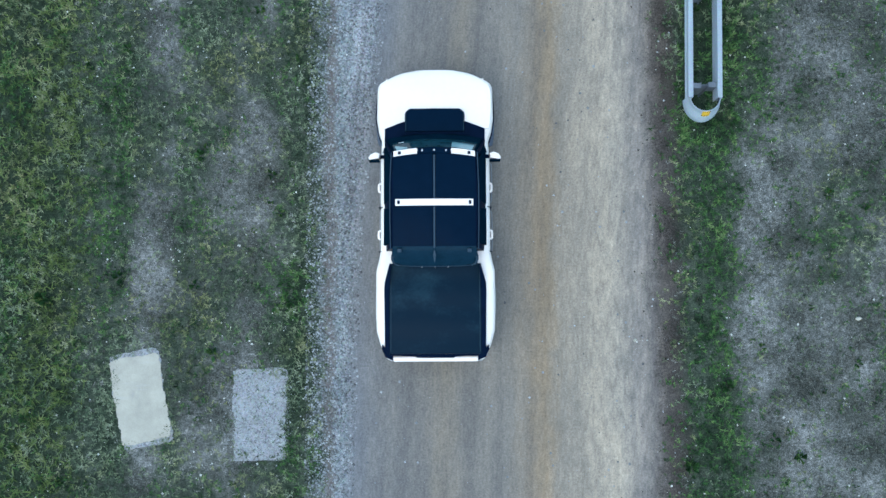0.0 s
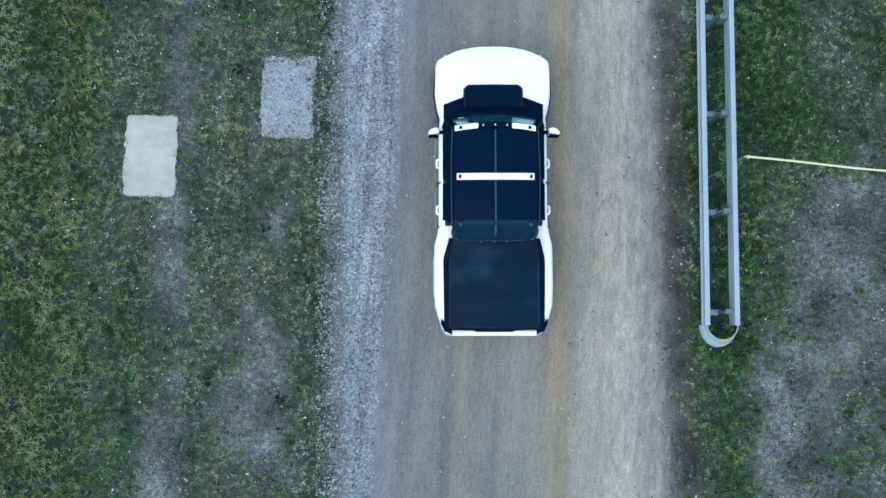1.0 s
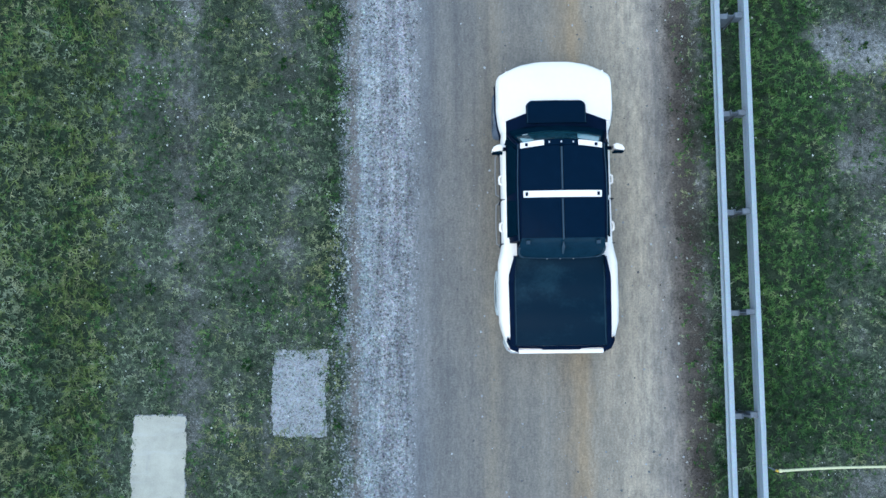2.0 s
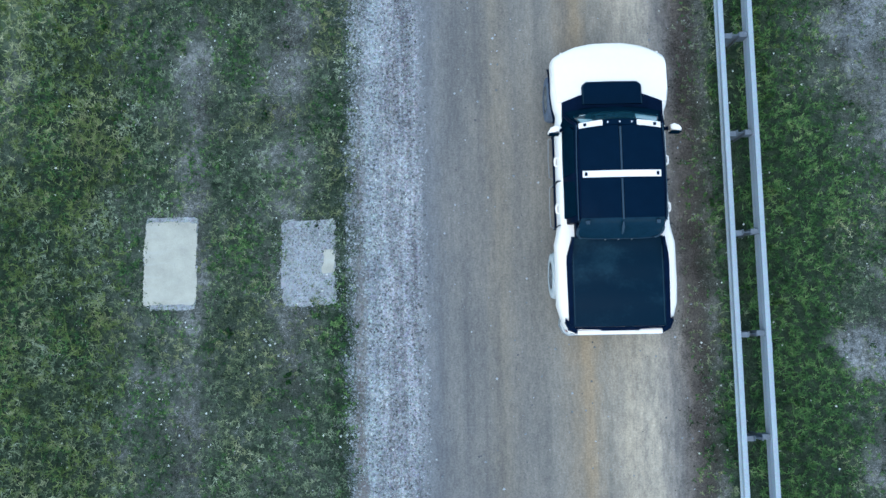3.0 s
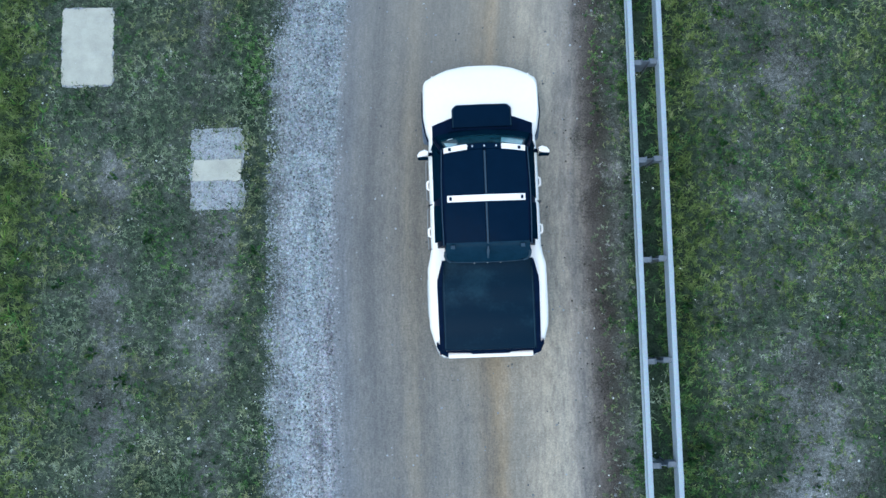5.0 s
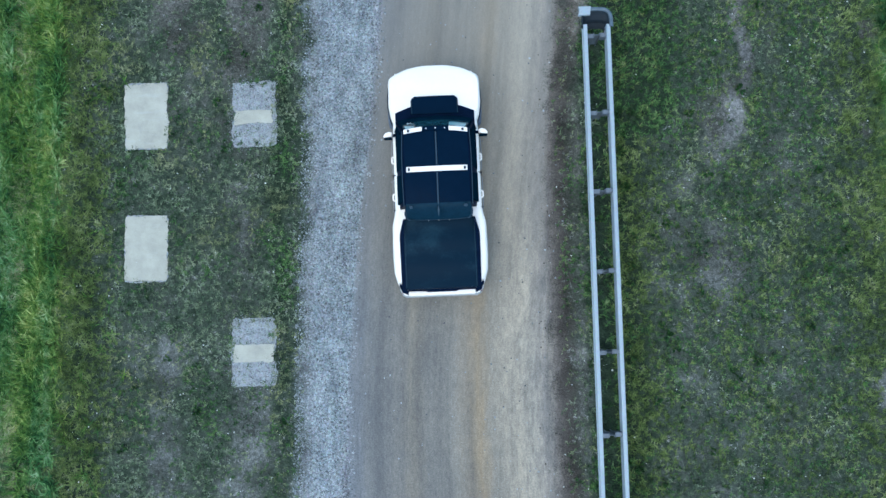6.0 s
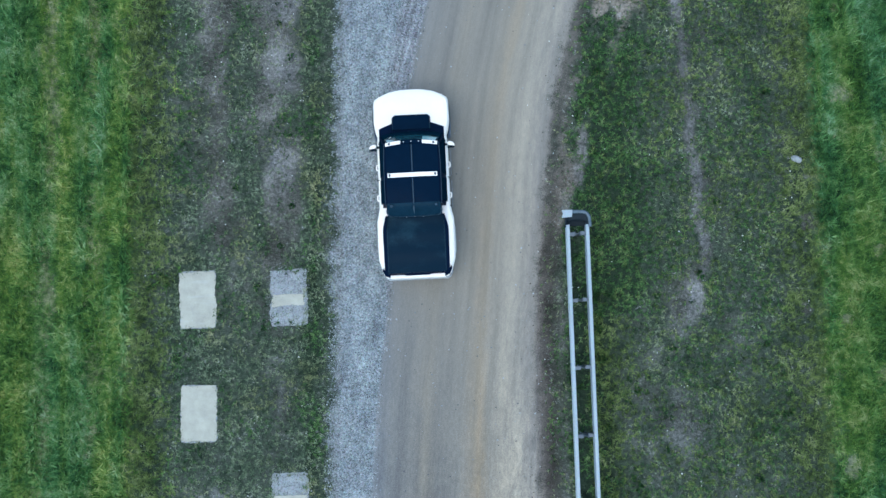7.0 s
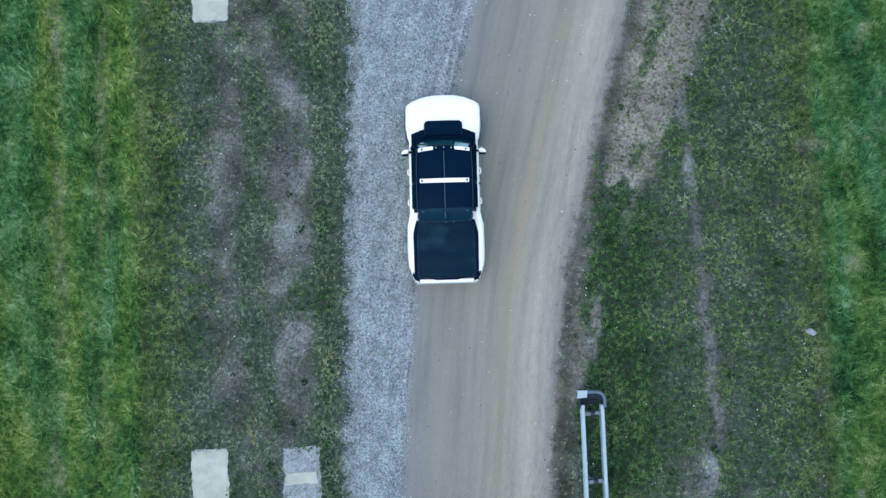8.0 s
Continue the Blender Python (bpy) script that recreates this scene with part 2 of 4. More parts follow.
    n.bump(n.math("ADD", n.math("MULTIPLY", fine, 0.6), n.math("MULTIPLY", grit, 0.4)), 0.5, 0.02)
    return n.colour(c)


def make_blades(name, stops, gloss=0.7, rows=0.0, olive=False):
    n = Nodes(name, gloss, spec=0.2)
    v = n.pos()
    warm = n.step(n.noise(v, 0.55, 3), 0.42, 0.66, 0, 0.85) if olive else None
    f = n.math("ADD", n.math("MULTIPLY", n.attr("tone"), 0.42), n.math("MULTIPLY", n.step(n.noise(v, 0.9, 4), 0.28, 0.72), 0.30))
    f = n.math("ADD", f, n.math("MULTIPLY", n.step(n.noise(v, 5.5, 3), 0.3, 0.7), 0.30))
    if rows:
        f = n.math("ADD", f, n.math("MULTIPLY", n.math("SUBTRACT", n.step(n.noise(n.scaled(v, (1.5, 0.10, 1)), 1.3, 4), 0.3, 0.7), 0.5), rows))
    c = n.ramp(f, stops)
    if rows:
        c = n.mix(n.step(n.noise(n.scaled(v, (1, 0.10, 1)), 0.85, 4), 0.42, 0.58), n.mix(1.0, c, (1.14, 1.08, 0.80), "MULTIPLY"), n.mix(1.0, c, (0.82, 1.02, 1.18), "MULTIPLY"))
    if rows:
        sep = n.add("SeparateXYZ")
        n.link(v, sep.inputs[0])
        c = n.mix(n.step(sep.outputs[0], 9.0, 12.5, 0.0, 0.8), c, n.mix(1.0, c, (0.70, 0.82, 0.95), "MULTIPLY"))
    return n.colour(n.mix(warm, c, n.mix(1.0, c, (1.18, 1.0, 0.70), "MULTIPLY")) if warm else c)


def make_concrete():
    n = Nodes("concrete", 0.9, spec=0.25)
    v = n.add("NewGeometry").outputs["Position"]
    f = n.math("ADD", n.math("MULTIPLY", n.noise(v, 2.2, 6, 0.65), 0.7), n.math("MULTIPLY", n.noise(v, 45, 3), 0.3))
    c = n.ramp(f, [(0.32, (0.280, 0.270, 0.232)), (0.46, (0.350, 0.335, 0.280)), (0.62, (0.420, 0.400, 0.336))])
    c = n.mix(n.step(n.noise(n.scaled(v, (0.4, 2.5, 1)), 2.0, 4), 0.52, 0.68, 0, 0.4), c, (0.42, 0.41, 0.38))
    c = n.mix(n.step(n.noise(n.scaled(v, (2.2, 0.7, 1)), 1.7, 6, 0.7), 0.58, 0.72, 0, 0.4), c, (0.25, 0.255, 0.26))
    n.bump(n.noise(v, 60, 4), 0.25, 0.01)
    return n.colour(c)


def make_rubble():
    n = Nodes("worn gravelled concrete", 0.95, spec=0.2)
    v = n.add("NewGeometry").outputs["Position"]
    c = n.mix(n.noise(v, 3.5, 5), (0.112, 0.118, 0.122), (0.285, 0.298, 0.308))
    c = n.mix(0.6, c, n.mix(0.85, n.cells(v, 34), (0.5, 0.5, 0.5), "SATURATION"), "OVERLAY")
    n.bump(n.noise(v, 40, 3), 0.6, 0.02)
    return n.colour(c)


def make_galvanised():
    n = Nodes("galvanised steel", 0.55, 0.15)
    v = n.pos()
    c = n.mix(n.noise(v, 1.2, 5), (0.245, 0.290, 0.330), (0.345, 0.395, 0.435))
    c = n.mix(n.step(n.noise(n.scaled(v, (6, 0.6, 6)), 3, 4), 0.55, 0.75, 0, 0.35), c, (0.20, 0.225, 0.25))
    c = n.mix(0.12, c, n.cells(v, 60), "OVERLAY")
    return n.colour(c)


def make_cover():
    """The bed cover: dull dusty black vinyl with a soft reflection painted on it."""
    n = Nodes("black vinyl cover", 0.4, spec=0.05)
    v = n.pos()
    # a paler round patch left of the middle paints the soft reflection
    sheen_spot = n.add("VectorMath")
    sheen_spot.operation = "DISTANCE"
    n.link(v, sheen_spot.inputs[0])
    sheen_spot.inputs[1].default_value = (-0.42, -1.42, 1.34)
    near = n.step(sheen_spot.outputs["Value"], 0.05, 0.75, 0.22, 0.0)
    f = n.math("ADD", n.noise(n.scaled(v, (1, 1.6, 1)), 1.6, 6, 0.65), n.math("MULTIPLY", n.noise(v, 18, 3), 0.25))
    # dust and the painted reflection share one mask
    dust = n.step(n.math("ADD", f, near), 0.60, 0.98, 0, 0.55)
    n.bump(n.noise(v, 160, 2), 0.2, 0.003)
    return n.colour(n.mix(dust, (0.0017, 0.0120, 0.0245), (0.013, 0.042, 0.062)))


GROUND = make_ground()
WHITE = plain("white paint", (0.82, 0.750, 0.702), 0.34, vary=0.03, scale=1.6, spec=0.3)
BLACK = plain("black gloss panel", (0.0020, 0.0092, 0.0225), 0.14, vary=0.12, spec=0.015)
TRIM = plain("black plastic trim", (0.0022, 0.0072, 0.0210), 0.4, vary=0.3, spec=0.01)
SEAM = plain("grey seam", (0.024, 0.046, 0.070), 0.5, spec=0.15)
GLASS = plain("dark tinted glass", (0.0020, 0.0110, 0.0220), 0.06, vary=0.3, spec=0.0)
REAR = plain("smoked rear glass", (0.0060, 0.0220, 0.0400), 0.12, vary=0.25, spec=0.04)
# two teals painted for the sky mirrored in the windscreen
TEAL = plain("pale teal painted reflection", (0.16, 0.30, 0.33), 0.15, vary=0.2, scale=14)
DEEP_TEAL = plain("deep teal painted reflection", (0.008, 0.036, 0.050), 0.10, vary=0.5, scale=7, spec=0.1)
DUSTED = plain("dust-covered rubber", (0.42, 0.44, 0.45), 0.9, vary=0.25)
BUMPER = plain("dull grey bumper", (0.28, 0.30, 0.32), 0.45, 0.3, 0.2)
# for the cover seams, and for light painted on the hood piece's bevel
SEAM_AND_HIGHLIGHT = plain("vinyl seam and painted bevel highlight", (0.010, 0.030, 0.048), 0.5, vary=0.3, spec=0.1)
STICKER = plain("white sticker", (0.75, 0.77, 0.78), 0.5, vary=0.05)
COVER = make_cover()
RUBBER = plain("dusty tyre rubber", (0.085, 0.105, 0.145), 0.9, vary=0.4)
RIM = plain("grey alloy", (0.22, 0.23, 0.24), 0.4, 0.6)
LAMP_RED = plain("red lamp plastic", (0.16, 0.01, 0.012), 0.25)
LAMP_CLEAR = plain("clear lamp", (0.5, 0.52, 0.55), 0.15)
STEEL = make_galvanised()
DARK_STEEL = plain("weathered steel", (0.115, 0.135, 0.16), 0.6, 0.1, 0.35)
# steel in two painted tones: the shaded inside and the lit brim
SHADED_STEEL = plain("steel painted dark as shade", (0.010, 0.017, 0.024), 0.6, 0.0, 0.4, spec=0.2)
LIT_STEEL = plain("blue-grey steel painted as lit", (0.075, 0.105, 0.135), 0.5, 0.1, 0.4, 9.0)
YELLOW = plain("yellow marker sheet", (0.55, 0.34, 0.03), 0.5, vary=0.25, scale=20)
ROPE = plain("pale yellow rope", (0.60, 0.58, 0.36), 0.8, vary=0.2, scale=30)
CONCRETE = make_concrete()
RUBBLE = make_rubble()
PEBBLE = make_blades("pebbles", [(0.3, (0.080, 0.082, 0.086)), (0.5, (0.178, 0.195, 0.208)), (0.75, (0.330, 0.352, 0.366))], 0.9)
CLOD = make_blades("dark soil", [(0.3, (0.020, 0.018, 0.015)), (0.7, (0.065, 0.058, 0.050))], 0.95)
PALE = make_blades("pale chips", [(0.3, (0.30, 0.31, 0.29)), (0.7, (0.55, 0.57, 0.54))], 0.9)
TURF = make_blades("short grass", [(0.22, (0.010, 0.020, 0.012)), (0.38, (0.049, 0.078, 0.044)), (0.50, (0.100, 0.135, 0.079)), (0.64, (0.155, 0.190, 0.115)), (0.84, (0.26, 0.30, 0.22))], olive=True)
STRAW = make_blades("flattened straw", [(0.22, (0.042, 0.058, 0.022)), (0.42, (0.115, 0.145, 0.060)), (0.58, (0.19, 0.215, 0.105)), (0.80, (0.31, 0.32, 0.19))])
DRY = make_blades("dry pale stems", [(0.22, (0.020, 0.022, 0.017)), (0.40, (0.056, 0.060, 0.048)), (0.54, (0.105, 0.108, 0.094)), (0.70, (0.18, 0.183, 0.17)), (0.88, (0.34, 0.34, 0.33))])
CLOVER = make_blades("deep green grass", [(0.22, (0.004, 0.012, 0.005)), (0.40, (0.017, 0.050, 0.015)), (0.54, (0.044, 0.105, 0.028)), (0.70, (0.094, 0.165, 0.050)), (0.88, (0.19, 0.24, 0.11))])
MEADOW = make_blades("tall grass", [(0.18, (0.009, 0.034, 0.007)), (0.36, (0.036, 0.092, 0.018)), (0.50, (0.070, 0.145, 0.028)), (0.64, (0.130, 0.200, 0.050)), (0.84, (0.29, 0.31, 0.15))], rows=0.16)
TUSSOCK = make_blades("long grass", [(0.20, (0.006, 0.026, 0.008)), (0.36, (0.030, 0.086, 0.022)), (0.50, (0.072, 0.155, 0.040)), (0.66, (0.150, 0.240, 0.075)), (0.84, (0.30, 0.36, 0.17))], rows=0.10)
OLIVE = make_blades("olive grass", [(0.22, (0.012, 0.024, 0.007)), (0.40, (0.050, 0.080, 0.020)), (0.54, (0.094, 0.134, 0.036)), (0.70, (0.150, 0.190, 0.064)), (0.88, (0.26, 0.28, 0.15))])
LEAF = make_blades("broad leaves", [(0.3, (0.013, 0.040, 0.012)), (0.6, (0.032, 0.085, 0.024)), (0.8, (0.085, 0.125, 0.040))])


# ---- small builders ----
def part(name, bm, material, parent, label="", smooth=False):
    me = bpy.data.meshes.new(name)
    bmesh.ops.recalc_face_normals(bm, faces=bm.faces)
    bm.to_mesh(me)
    bm.free()
    me.materials.append(material)
    if smooth:
        me.polygons.foreach_set("use_smooth", [True] * len(me.polygons))
        me.set_sharp_from_angle(angle=radians(40))
    ob = new(name, me)
    ob.parent = parent
    return tagged(ob, label)


def empty(name, m, label, category, group="", kind=""):
    ob = new(name)
    ob.matrix_basis = m
    return tagged(ob, label, category, group, kind)


def box(bm, x0, x1, y0, y1, z0, z1, bevel=0.0):
    r = bmesh.ops.create_cube(bm, size=1)
    bmesh.ops.transform(bm, verts=r["verts"], matrix=Matrix.LocRotScale(((x0 + x1) / 2, (y0 + y1) / 2, (z0 + z1) / 2), None, (x1 - x0, y1 - y0, z1 - z0)))
    if bevel:
        edges = list({e for v in r["verts"] for e in v.link_edges})
        bmesh.ops.bevel(bm, geom=edges, offset=bevel, segments=2, affect="EDGES", profile=0.7)
    return bm


def boxed(*a, bevel=0.01):
    return box(bmesh.new(), *a, bevel=bevel)


def loft(rings, closed=False, caps=True):
    """A skin over rings of equally many points."""
    bm = bmesh.new()
    vs = [[bm.verts.new(p) for p in r] for r in rings]
    k = len(vs[0])
    for a, b in zip(vs, vs[1:]):
        for i in range(k if closed else k - 1):
            j = (i + 1) % k
            bm.faces.new((a[i], a[j], b[j], b[i]))
    if caps:
        bm.faces.new(vs[0][::-1]), bm.faces.new(vs[-1])
    return bm


def plate(outline, z0, z1, bevel=0.0):
    """A flat piece with the given outline (x, y), from z0 to z1; z may be a function of (x, y)."""
    bm = bmesh.new()
    top = z1 if callable(z1) else (lambda x, y: z1)
    bot = z0 if callable(z0) else (lambda x, y: z0)
    lo, hi = [bm.verts.new((x, y, bot(x, y))) for x, y in outline], [bm.verts.new((x, y, top(x, y))) for x, y in outline]
    bm.faces.new(lo[::-1])
    cap = bm.faces.new(hi)
    for i in range(len(lo)):
        j = (i + 1) % len(lo)
        bm.faces.new((lo[i], lo[j], hi[j], hi[i]))
    if bevel:
        bmesh.ops.bevel(bm, geom=list(cap.edges), offset=bevel, segments=2, affect="EDGES", profile=0.6)
    return bm


def sheet(at, thick, nu=16, nt=10):
    """A bowed panel: at(u, t) gives its top for u in -1..1 across and t in 0..1 along."""
    rings = []
    for t in np.linspace(0, 1, nt + 1):
        top = [at(u, t) for u in np.linspace(-1, 1, nu + 1)]
        edge = [(x, y, z - thick) for x, y, z in reversed(top)]
        rings.append(top + edge)
    return loft(rings, closed=True)


def mirror(outline):
    return outline + [(-x, y) for x, y in reversed(outline)]


def tube(points, r, sides=8):
    """A round bar along points."""
    rings, pts = [], [Vector(p) for p in points]
    for i, p in enumerate(pts):
        d = (pts[min(i + 1, len(pts) - 1)] - pts[max(i - 1, 0)]).normalized()
        a = d.orthogonal().normalized() if not rings else (a - d * a.dot(d)).normalized()
        b = d.cross(a)
        rings.append([p + r * (math.cos(k * math.tau / sides) * a + math.sin(k * math.tau / sides) * b) for k in range(sides)])
    return loft(rings, closed=True)


def ease(table, x):
    xs, ys = [p[0] for p in table], [p[1] for p in table]
    return float(np.interp(x, xs, ys))


def soft_noise(x, y, s, seed=0.0):
    return noise.noise((x * s + seed * 17.3, y * s - seed * 9.1, seed)) * 0.5 + 0.5


# ---- ground: one sheet; the road bends away at its far end ----
LEFT = [(-400, -2.3), (-8, -2.25), (0, -2.5), (10, -2.6), (18, -2.5), (25, -2.4), (30, -2.2), (37, -2.05), (45, -1.7), (52, -0.9), (62, 1.5), (80, 9), (400, 200)]
EDGE = [(-400, -1.7), (-3, -1.75), (2, -1.35), (10, -1.2), (20, -1.2), (24, -1.25), (28, -0.95), (30.3, -0.6), (36.4, 0.0), (40, 0.85), (45, 2.15), (52, 4.4), (62, 8.2), (80, 17), (400, 210)]
RIGHT = [(-400, 4.5), (-8, 4.45), (0, 4.22), (6, 4.08), (10, 4.0), (20, 3.98), (24, 3.88), (30, 3.88), (33, 4.15), (36.4, 4.6), (39, 5.3), (44.7, 6.9), (52, 9.4), (62, 13.2), (80, 22), (400, 216)]


def smooth_table(t):
    ys = np.arange(-60, 90, 0.5)
    f = np.interp(ys, [p[0] for p in t], [p[1] for p in t])
    k = np.hanning(9)
    g = np.convolve(np.pad(f, 4, mode="edge"), k / k.sum(), "valid")
    return ys, g


CURVES = [smooth_table(t) for t in (LEFT, EDGE, RIGHT)]


def border(i, y):
    return np.interp(y, *CURVES[i])


# worn bare spots: centre x, y and reach across and along
BARE_RIGHT = [(6.8, 0.9, 0.35, 0.9), (6.25, -2.4, 0.55, 0.9), (6.05, -4.4, 0.55, 0.9), (8.3, -0.3, 0.5, 0.5), (7.2, -6.3, 0.8, 0.9), (7.65, 0.6, 0.5, 1.0), (7.6, 8.9, 0.6, 1.0), (7.4, 1.9, 0.8, 0.7), (7.8, 17.6, 0.8, 1.5),
              (8.4, 15.5, 0.9, 0.9), (7.6, 11.1, 0.8, 0.5), (7.95, 20.5, 0.7, 0.9), (8.0, 26.9, 0.7, 0.8), (8.16, 30.6, 0.5, 0.9)]
BARE_LEFT = [(-5.7, 16.3, 0.4, 1.2), (-5.8, 19.9, 0.4, 1.3), (-3.56, 17.4, 0.6, 0.9), (-5.6, 24.6, 0.35, 0.7), (-5.68, 22.7, 0.4, 0.8), (-3.66, 22.7, 0.6, 1.2), (-5.75, 1.06, 0.35, 1.1), (-5.76, -3.1, 0.35, 1.3), (-4.1, -2.0, 0.5, 0.6),
             (-4.5, -6.4, 0.5, 0.8), (-3.55, 39.8, 0.7, 0.9), (-3.8, 34.8, 0.6, 0.9), (-3.6, 37.8, 0.7, 0.8), (-5.6, 37.9, 0.4, 1.0), (-5.2, 33.2, 0.5, 0.8), (-8.65, 18.1, 0.2, 0.35)]
# washed-out pale streaks of grit
STREAKS = [(8.30, 30.6, 0.2, 0.5), (5.45, 35.1, 0.16, 0.75), (5.15, 34.2, 0.16, 0.4), (7.6, 11.05, 0.7, 0.4), (7.75, 17.7, 0.35, 0.8), (8.5, 15.5, 0.4, 0.7), (-3.55, 39.8, 0.6, 0.8), (-3.7, 34.8, 0.6, 0.9), (-3.6, 37.7, 0.6, 0.7), (-3.6, 42.5, 0.6, 0.8)]


def sandiness(r, y):
    """The sandy strip where the road bends away, r from the road's edge."""
    k = min(1.0, max(0.0, (y - 32.5) / 9))
    return math.exp(-((r - 0.35 - 0.80 * k) / (0.28 + 0.85 * k)) ** 4) * min(1, max(0.6, (y - 35) / 4)) * (y > 32.5)


def chalkiness(x, y):
    c = 0.0
    if 31 < y < 42 and 7.6 < x < 9.3:
        c = math.exp(-((x - 8.36 - 0.055 * (38.7 - y) - 0.06 * math.sin(3 * y)) / 0.15) ** 2) * min(1.0, max(0.15, 2.8 * soft_noise(3.0, y, 1.1, 49) - 0.75))
    for a, b, w, l in STREAKS:
        d = ((x - a - 0.12 * math.sin(y * 2.1)) / w) ** 2 + ((y - b) / l) ** 2
        if d < 6:
            c = max(c, math.exp(-d) * min(1.0, max(0.0, 3.2 * soft_noise(x, y * 0.6, 2.6, 35) - 0.5)))
    return c


def lushness(x, y):
    """How thick the grass stands, 0 to 1, by the wear of the verges."""
    a = soft_noise(x, y * 0.6, 0.6, 1)
    b = soft_noise(x, y, 1.9, 2)
    v = 0.80 + 0.6 * (a - 0.5) + 0.6 * (b - 0.5)
    if x < 1:
        v -= 0.62 * math.exp(-((x + 5.68 - 0.25 * (y > 31)) / 0.36) ** 2) * max(0, 2.2 * soft_noise(x, y * 0.5, 0.9, 3) - 0.5) * (0.3 if 18 < y < 33 else 1)
        v -= (0.42 + 0.40 * (y > 31.7)) * math.exp(-((x + 3.75) / (0.45 + 0.25 * (y > 31.7))) ** 2) * max(0, 2.4 * soft_noise(x, y * 0.6, 1.0, 4) - 0.5)
        v -= 0.40 * math.exp(-((x + 5.9) / 0.7) ** 2) * (y > 32) * max(0, 2.2 * soft_noise(x, y * 0.6, 0.8, 24) - 0.5)
        v -= 0.22 * min(1, max(0, (3.0 - y) / 5)) * math.exp(-((x + 4.3) / 1.3) ** 2) * min(1, max(0, 2.6 * soft_noise(x, y * 0.6, 0.9, 28) - 0.5))
        v += 0.25 * math.exp(-((x + 2.8) / 0.25) ** 2)
        v += 0.45 * min(1, max(0, (-7.0 - x) / 1.2))
        v -= 0.7 * math.exp(-((x + 9.3 + 0.35 * (soft_noise(0, y, 0.6, 5) - 0.5)) / 0.32) ** 2) * (y > 15) * 2.0 * soft_noise(0, y, 0.7, 9)
        v -= 0.9 * math.exp(-((x + 10.6 + 0.5 * (soft_noise(0, y, 0.5, 18) - 0.5)) / 0.36) ** 2) * (y > 15) * max(0, 2.2 * soft_noise(x, y * 0.6, 0.9, 10) - 0.3)
    else:
        far = min(1, max(0, (y - 17) / 9))
        v += 0.35 * math.exp(-((x - 5.55) / 0.45) ** 2)
        v -= 0.56 * min(1, max(0, (1.5 - y) / 6)) * min(1, max(0, (x - 5.25) / 0.7)) * min(1, max(0, 2.6 * soft_noise(x, y, 0.7, 27) - 0.45))
        v -= (0.36 - 0.16 * far) * math.exp(-((x - 8.6) / 1.4) ** 2) * max(0, 2.2 * soft_noise(x * 0.8, y, 0.42, 13) - 0.75)
        v -= 1.3 * chalkiness(x, y)
        # thicker along the rail; the high value also draws the ground's painted shade
        v += 0.7 * math.exp(-((x - 5.05) / 0.3) ** 2) * (-1 < y < 33) - 0.45 * math.exp(-((x - 4.45) / 0.2) ** 2) * (4 < y < 33)
        v += 0.35 * min(1, max(0, (x - 11.0) / 1.5))
        v -= 1.0 * (soft_noise(x, y, 1.1, 15) > 0.70) * (x > 11.5)
        v += 0.6 * math.exp(-((x - 6.2) / 0.75) ** 2) * (30 < y < 39) + 0.4 * math.exp(-((x - 6.1) / 1.0) ** 2) * (3 < y < 16)
        r = x - float(border(2, y))
        if y > 32:
            v -= 1.5 * sandiness(r, y) * max(0, min(1.0, 3.2 * (0.65 * soft_noise(r, y * 0.35, 1.5, 14) + 0.35 * soft_noise(x, y, 4.5, 46) - 0.35)))
    for a, b, w, l in BARE_RIGHT if x > 1 else BARE_LEFT:
        d = ((x - a) / w) ** 2 + ((y - b) / l) ** 2
        if d < 5:
            v -= (0.42 if x < 1 and y > 10 else 0.62) * math.exp(-d) * min(1.3, 2.4 * soft_noise(x, y * 0.7, 1.7, 31))
    return min(1.3, max(0.0, v))


def spread(lo, hi, step, reach):
    mid = list(np.arange(lo, hi + step / 2, step))
    out = []
    d, s = step, step
    while d < reach:
        out.append(d)
        s *= 1.35
        d += s
    out.append(reach)
    return np.array([lo - d for d in reversed(out)] + mid + [hi + d for d in out])


def build_ground():
    xs, ys = spread(-12, 16, 0.15, 1500), spread(-13, 52, 0.2, 1500)
    nx, ny = len(xs), len(ys)
    gx, gy = np.meshgrid(xs, ys)
    me = bpy.data.meshes.new("ground")
    co = np.stack([gx.ravel(), gy.ravel(), np.zeros(nx * ny)], 1)
    idx = np.arange(nx * ny).reshape(ny, nx)
    quads = np.stack([idx[:-1, :-1], idx[:-1, 1:], idx[1:, 1:], idx[1:, :-1]], -1).reshape(-1, 4)
    me.from_pydata(co.tolist(), [], quads.tolist())
    px, py = co[:, 0], co[:, 1]
    def near(f, rest=0.0):
        return np.array([f(x, y) if -14 < x < 18 and -16 < y < 56 else rest for x, y in zip(px.tolist(), py.tolist())])
    lush = near(lushness, 0.95)
    for name, v in (("from_left", px - border(0, py)), ("from_gravel", px - border(1, py)), ("from_right", px - border(2, py)), ("lush", lush), ("meadow", np.maximum(np.clip((py - 17) / 7, 0, 1), np.clip((-10.5 - px) / 2, 0, 1)) * np.clip((-7.8 - 1.0 * np.clip((24 - py) / 12, 0, 1) - px) / 1.0, 0, 1) + np.clip((px - 11.7) / 1.0, 0, 1)), ("sand", near(lambda x, y: sandiness(x - float(border(2, y)), y) if x > 3 else 0.0)), ("chalk", near(chalkiness))):
        me.attributes.new(name, "FLOAT", "POINT").data.foreach_set("value", v.astype(np.float32))
    me.materials.append(GROUND)
    ob = new("ground", me)
    tagged(ob, "grassy verges with bare soil beside a grey gravel and dirt road", "ground", kind="structure")


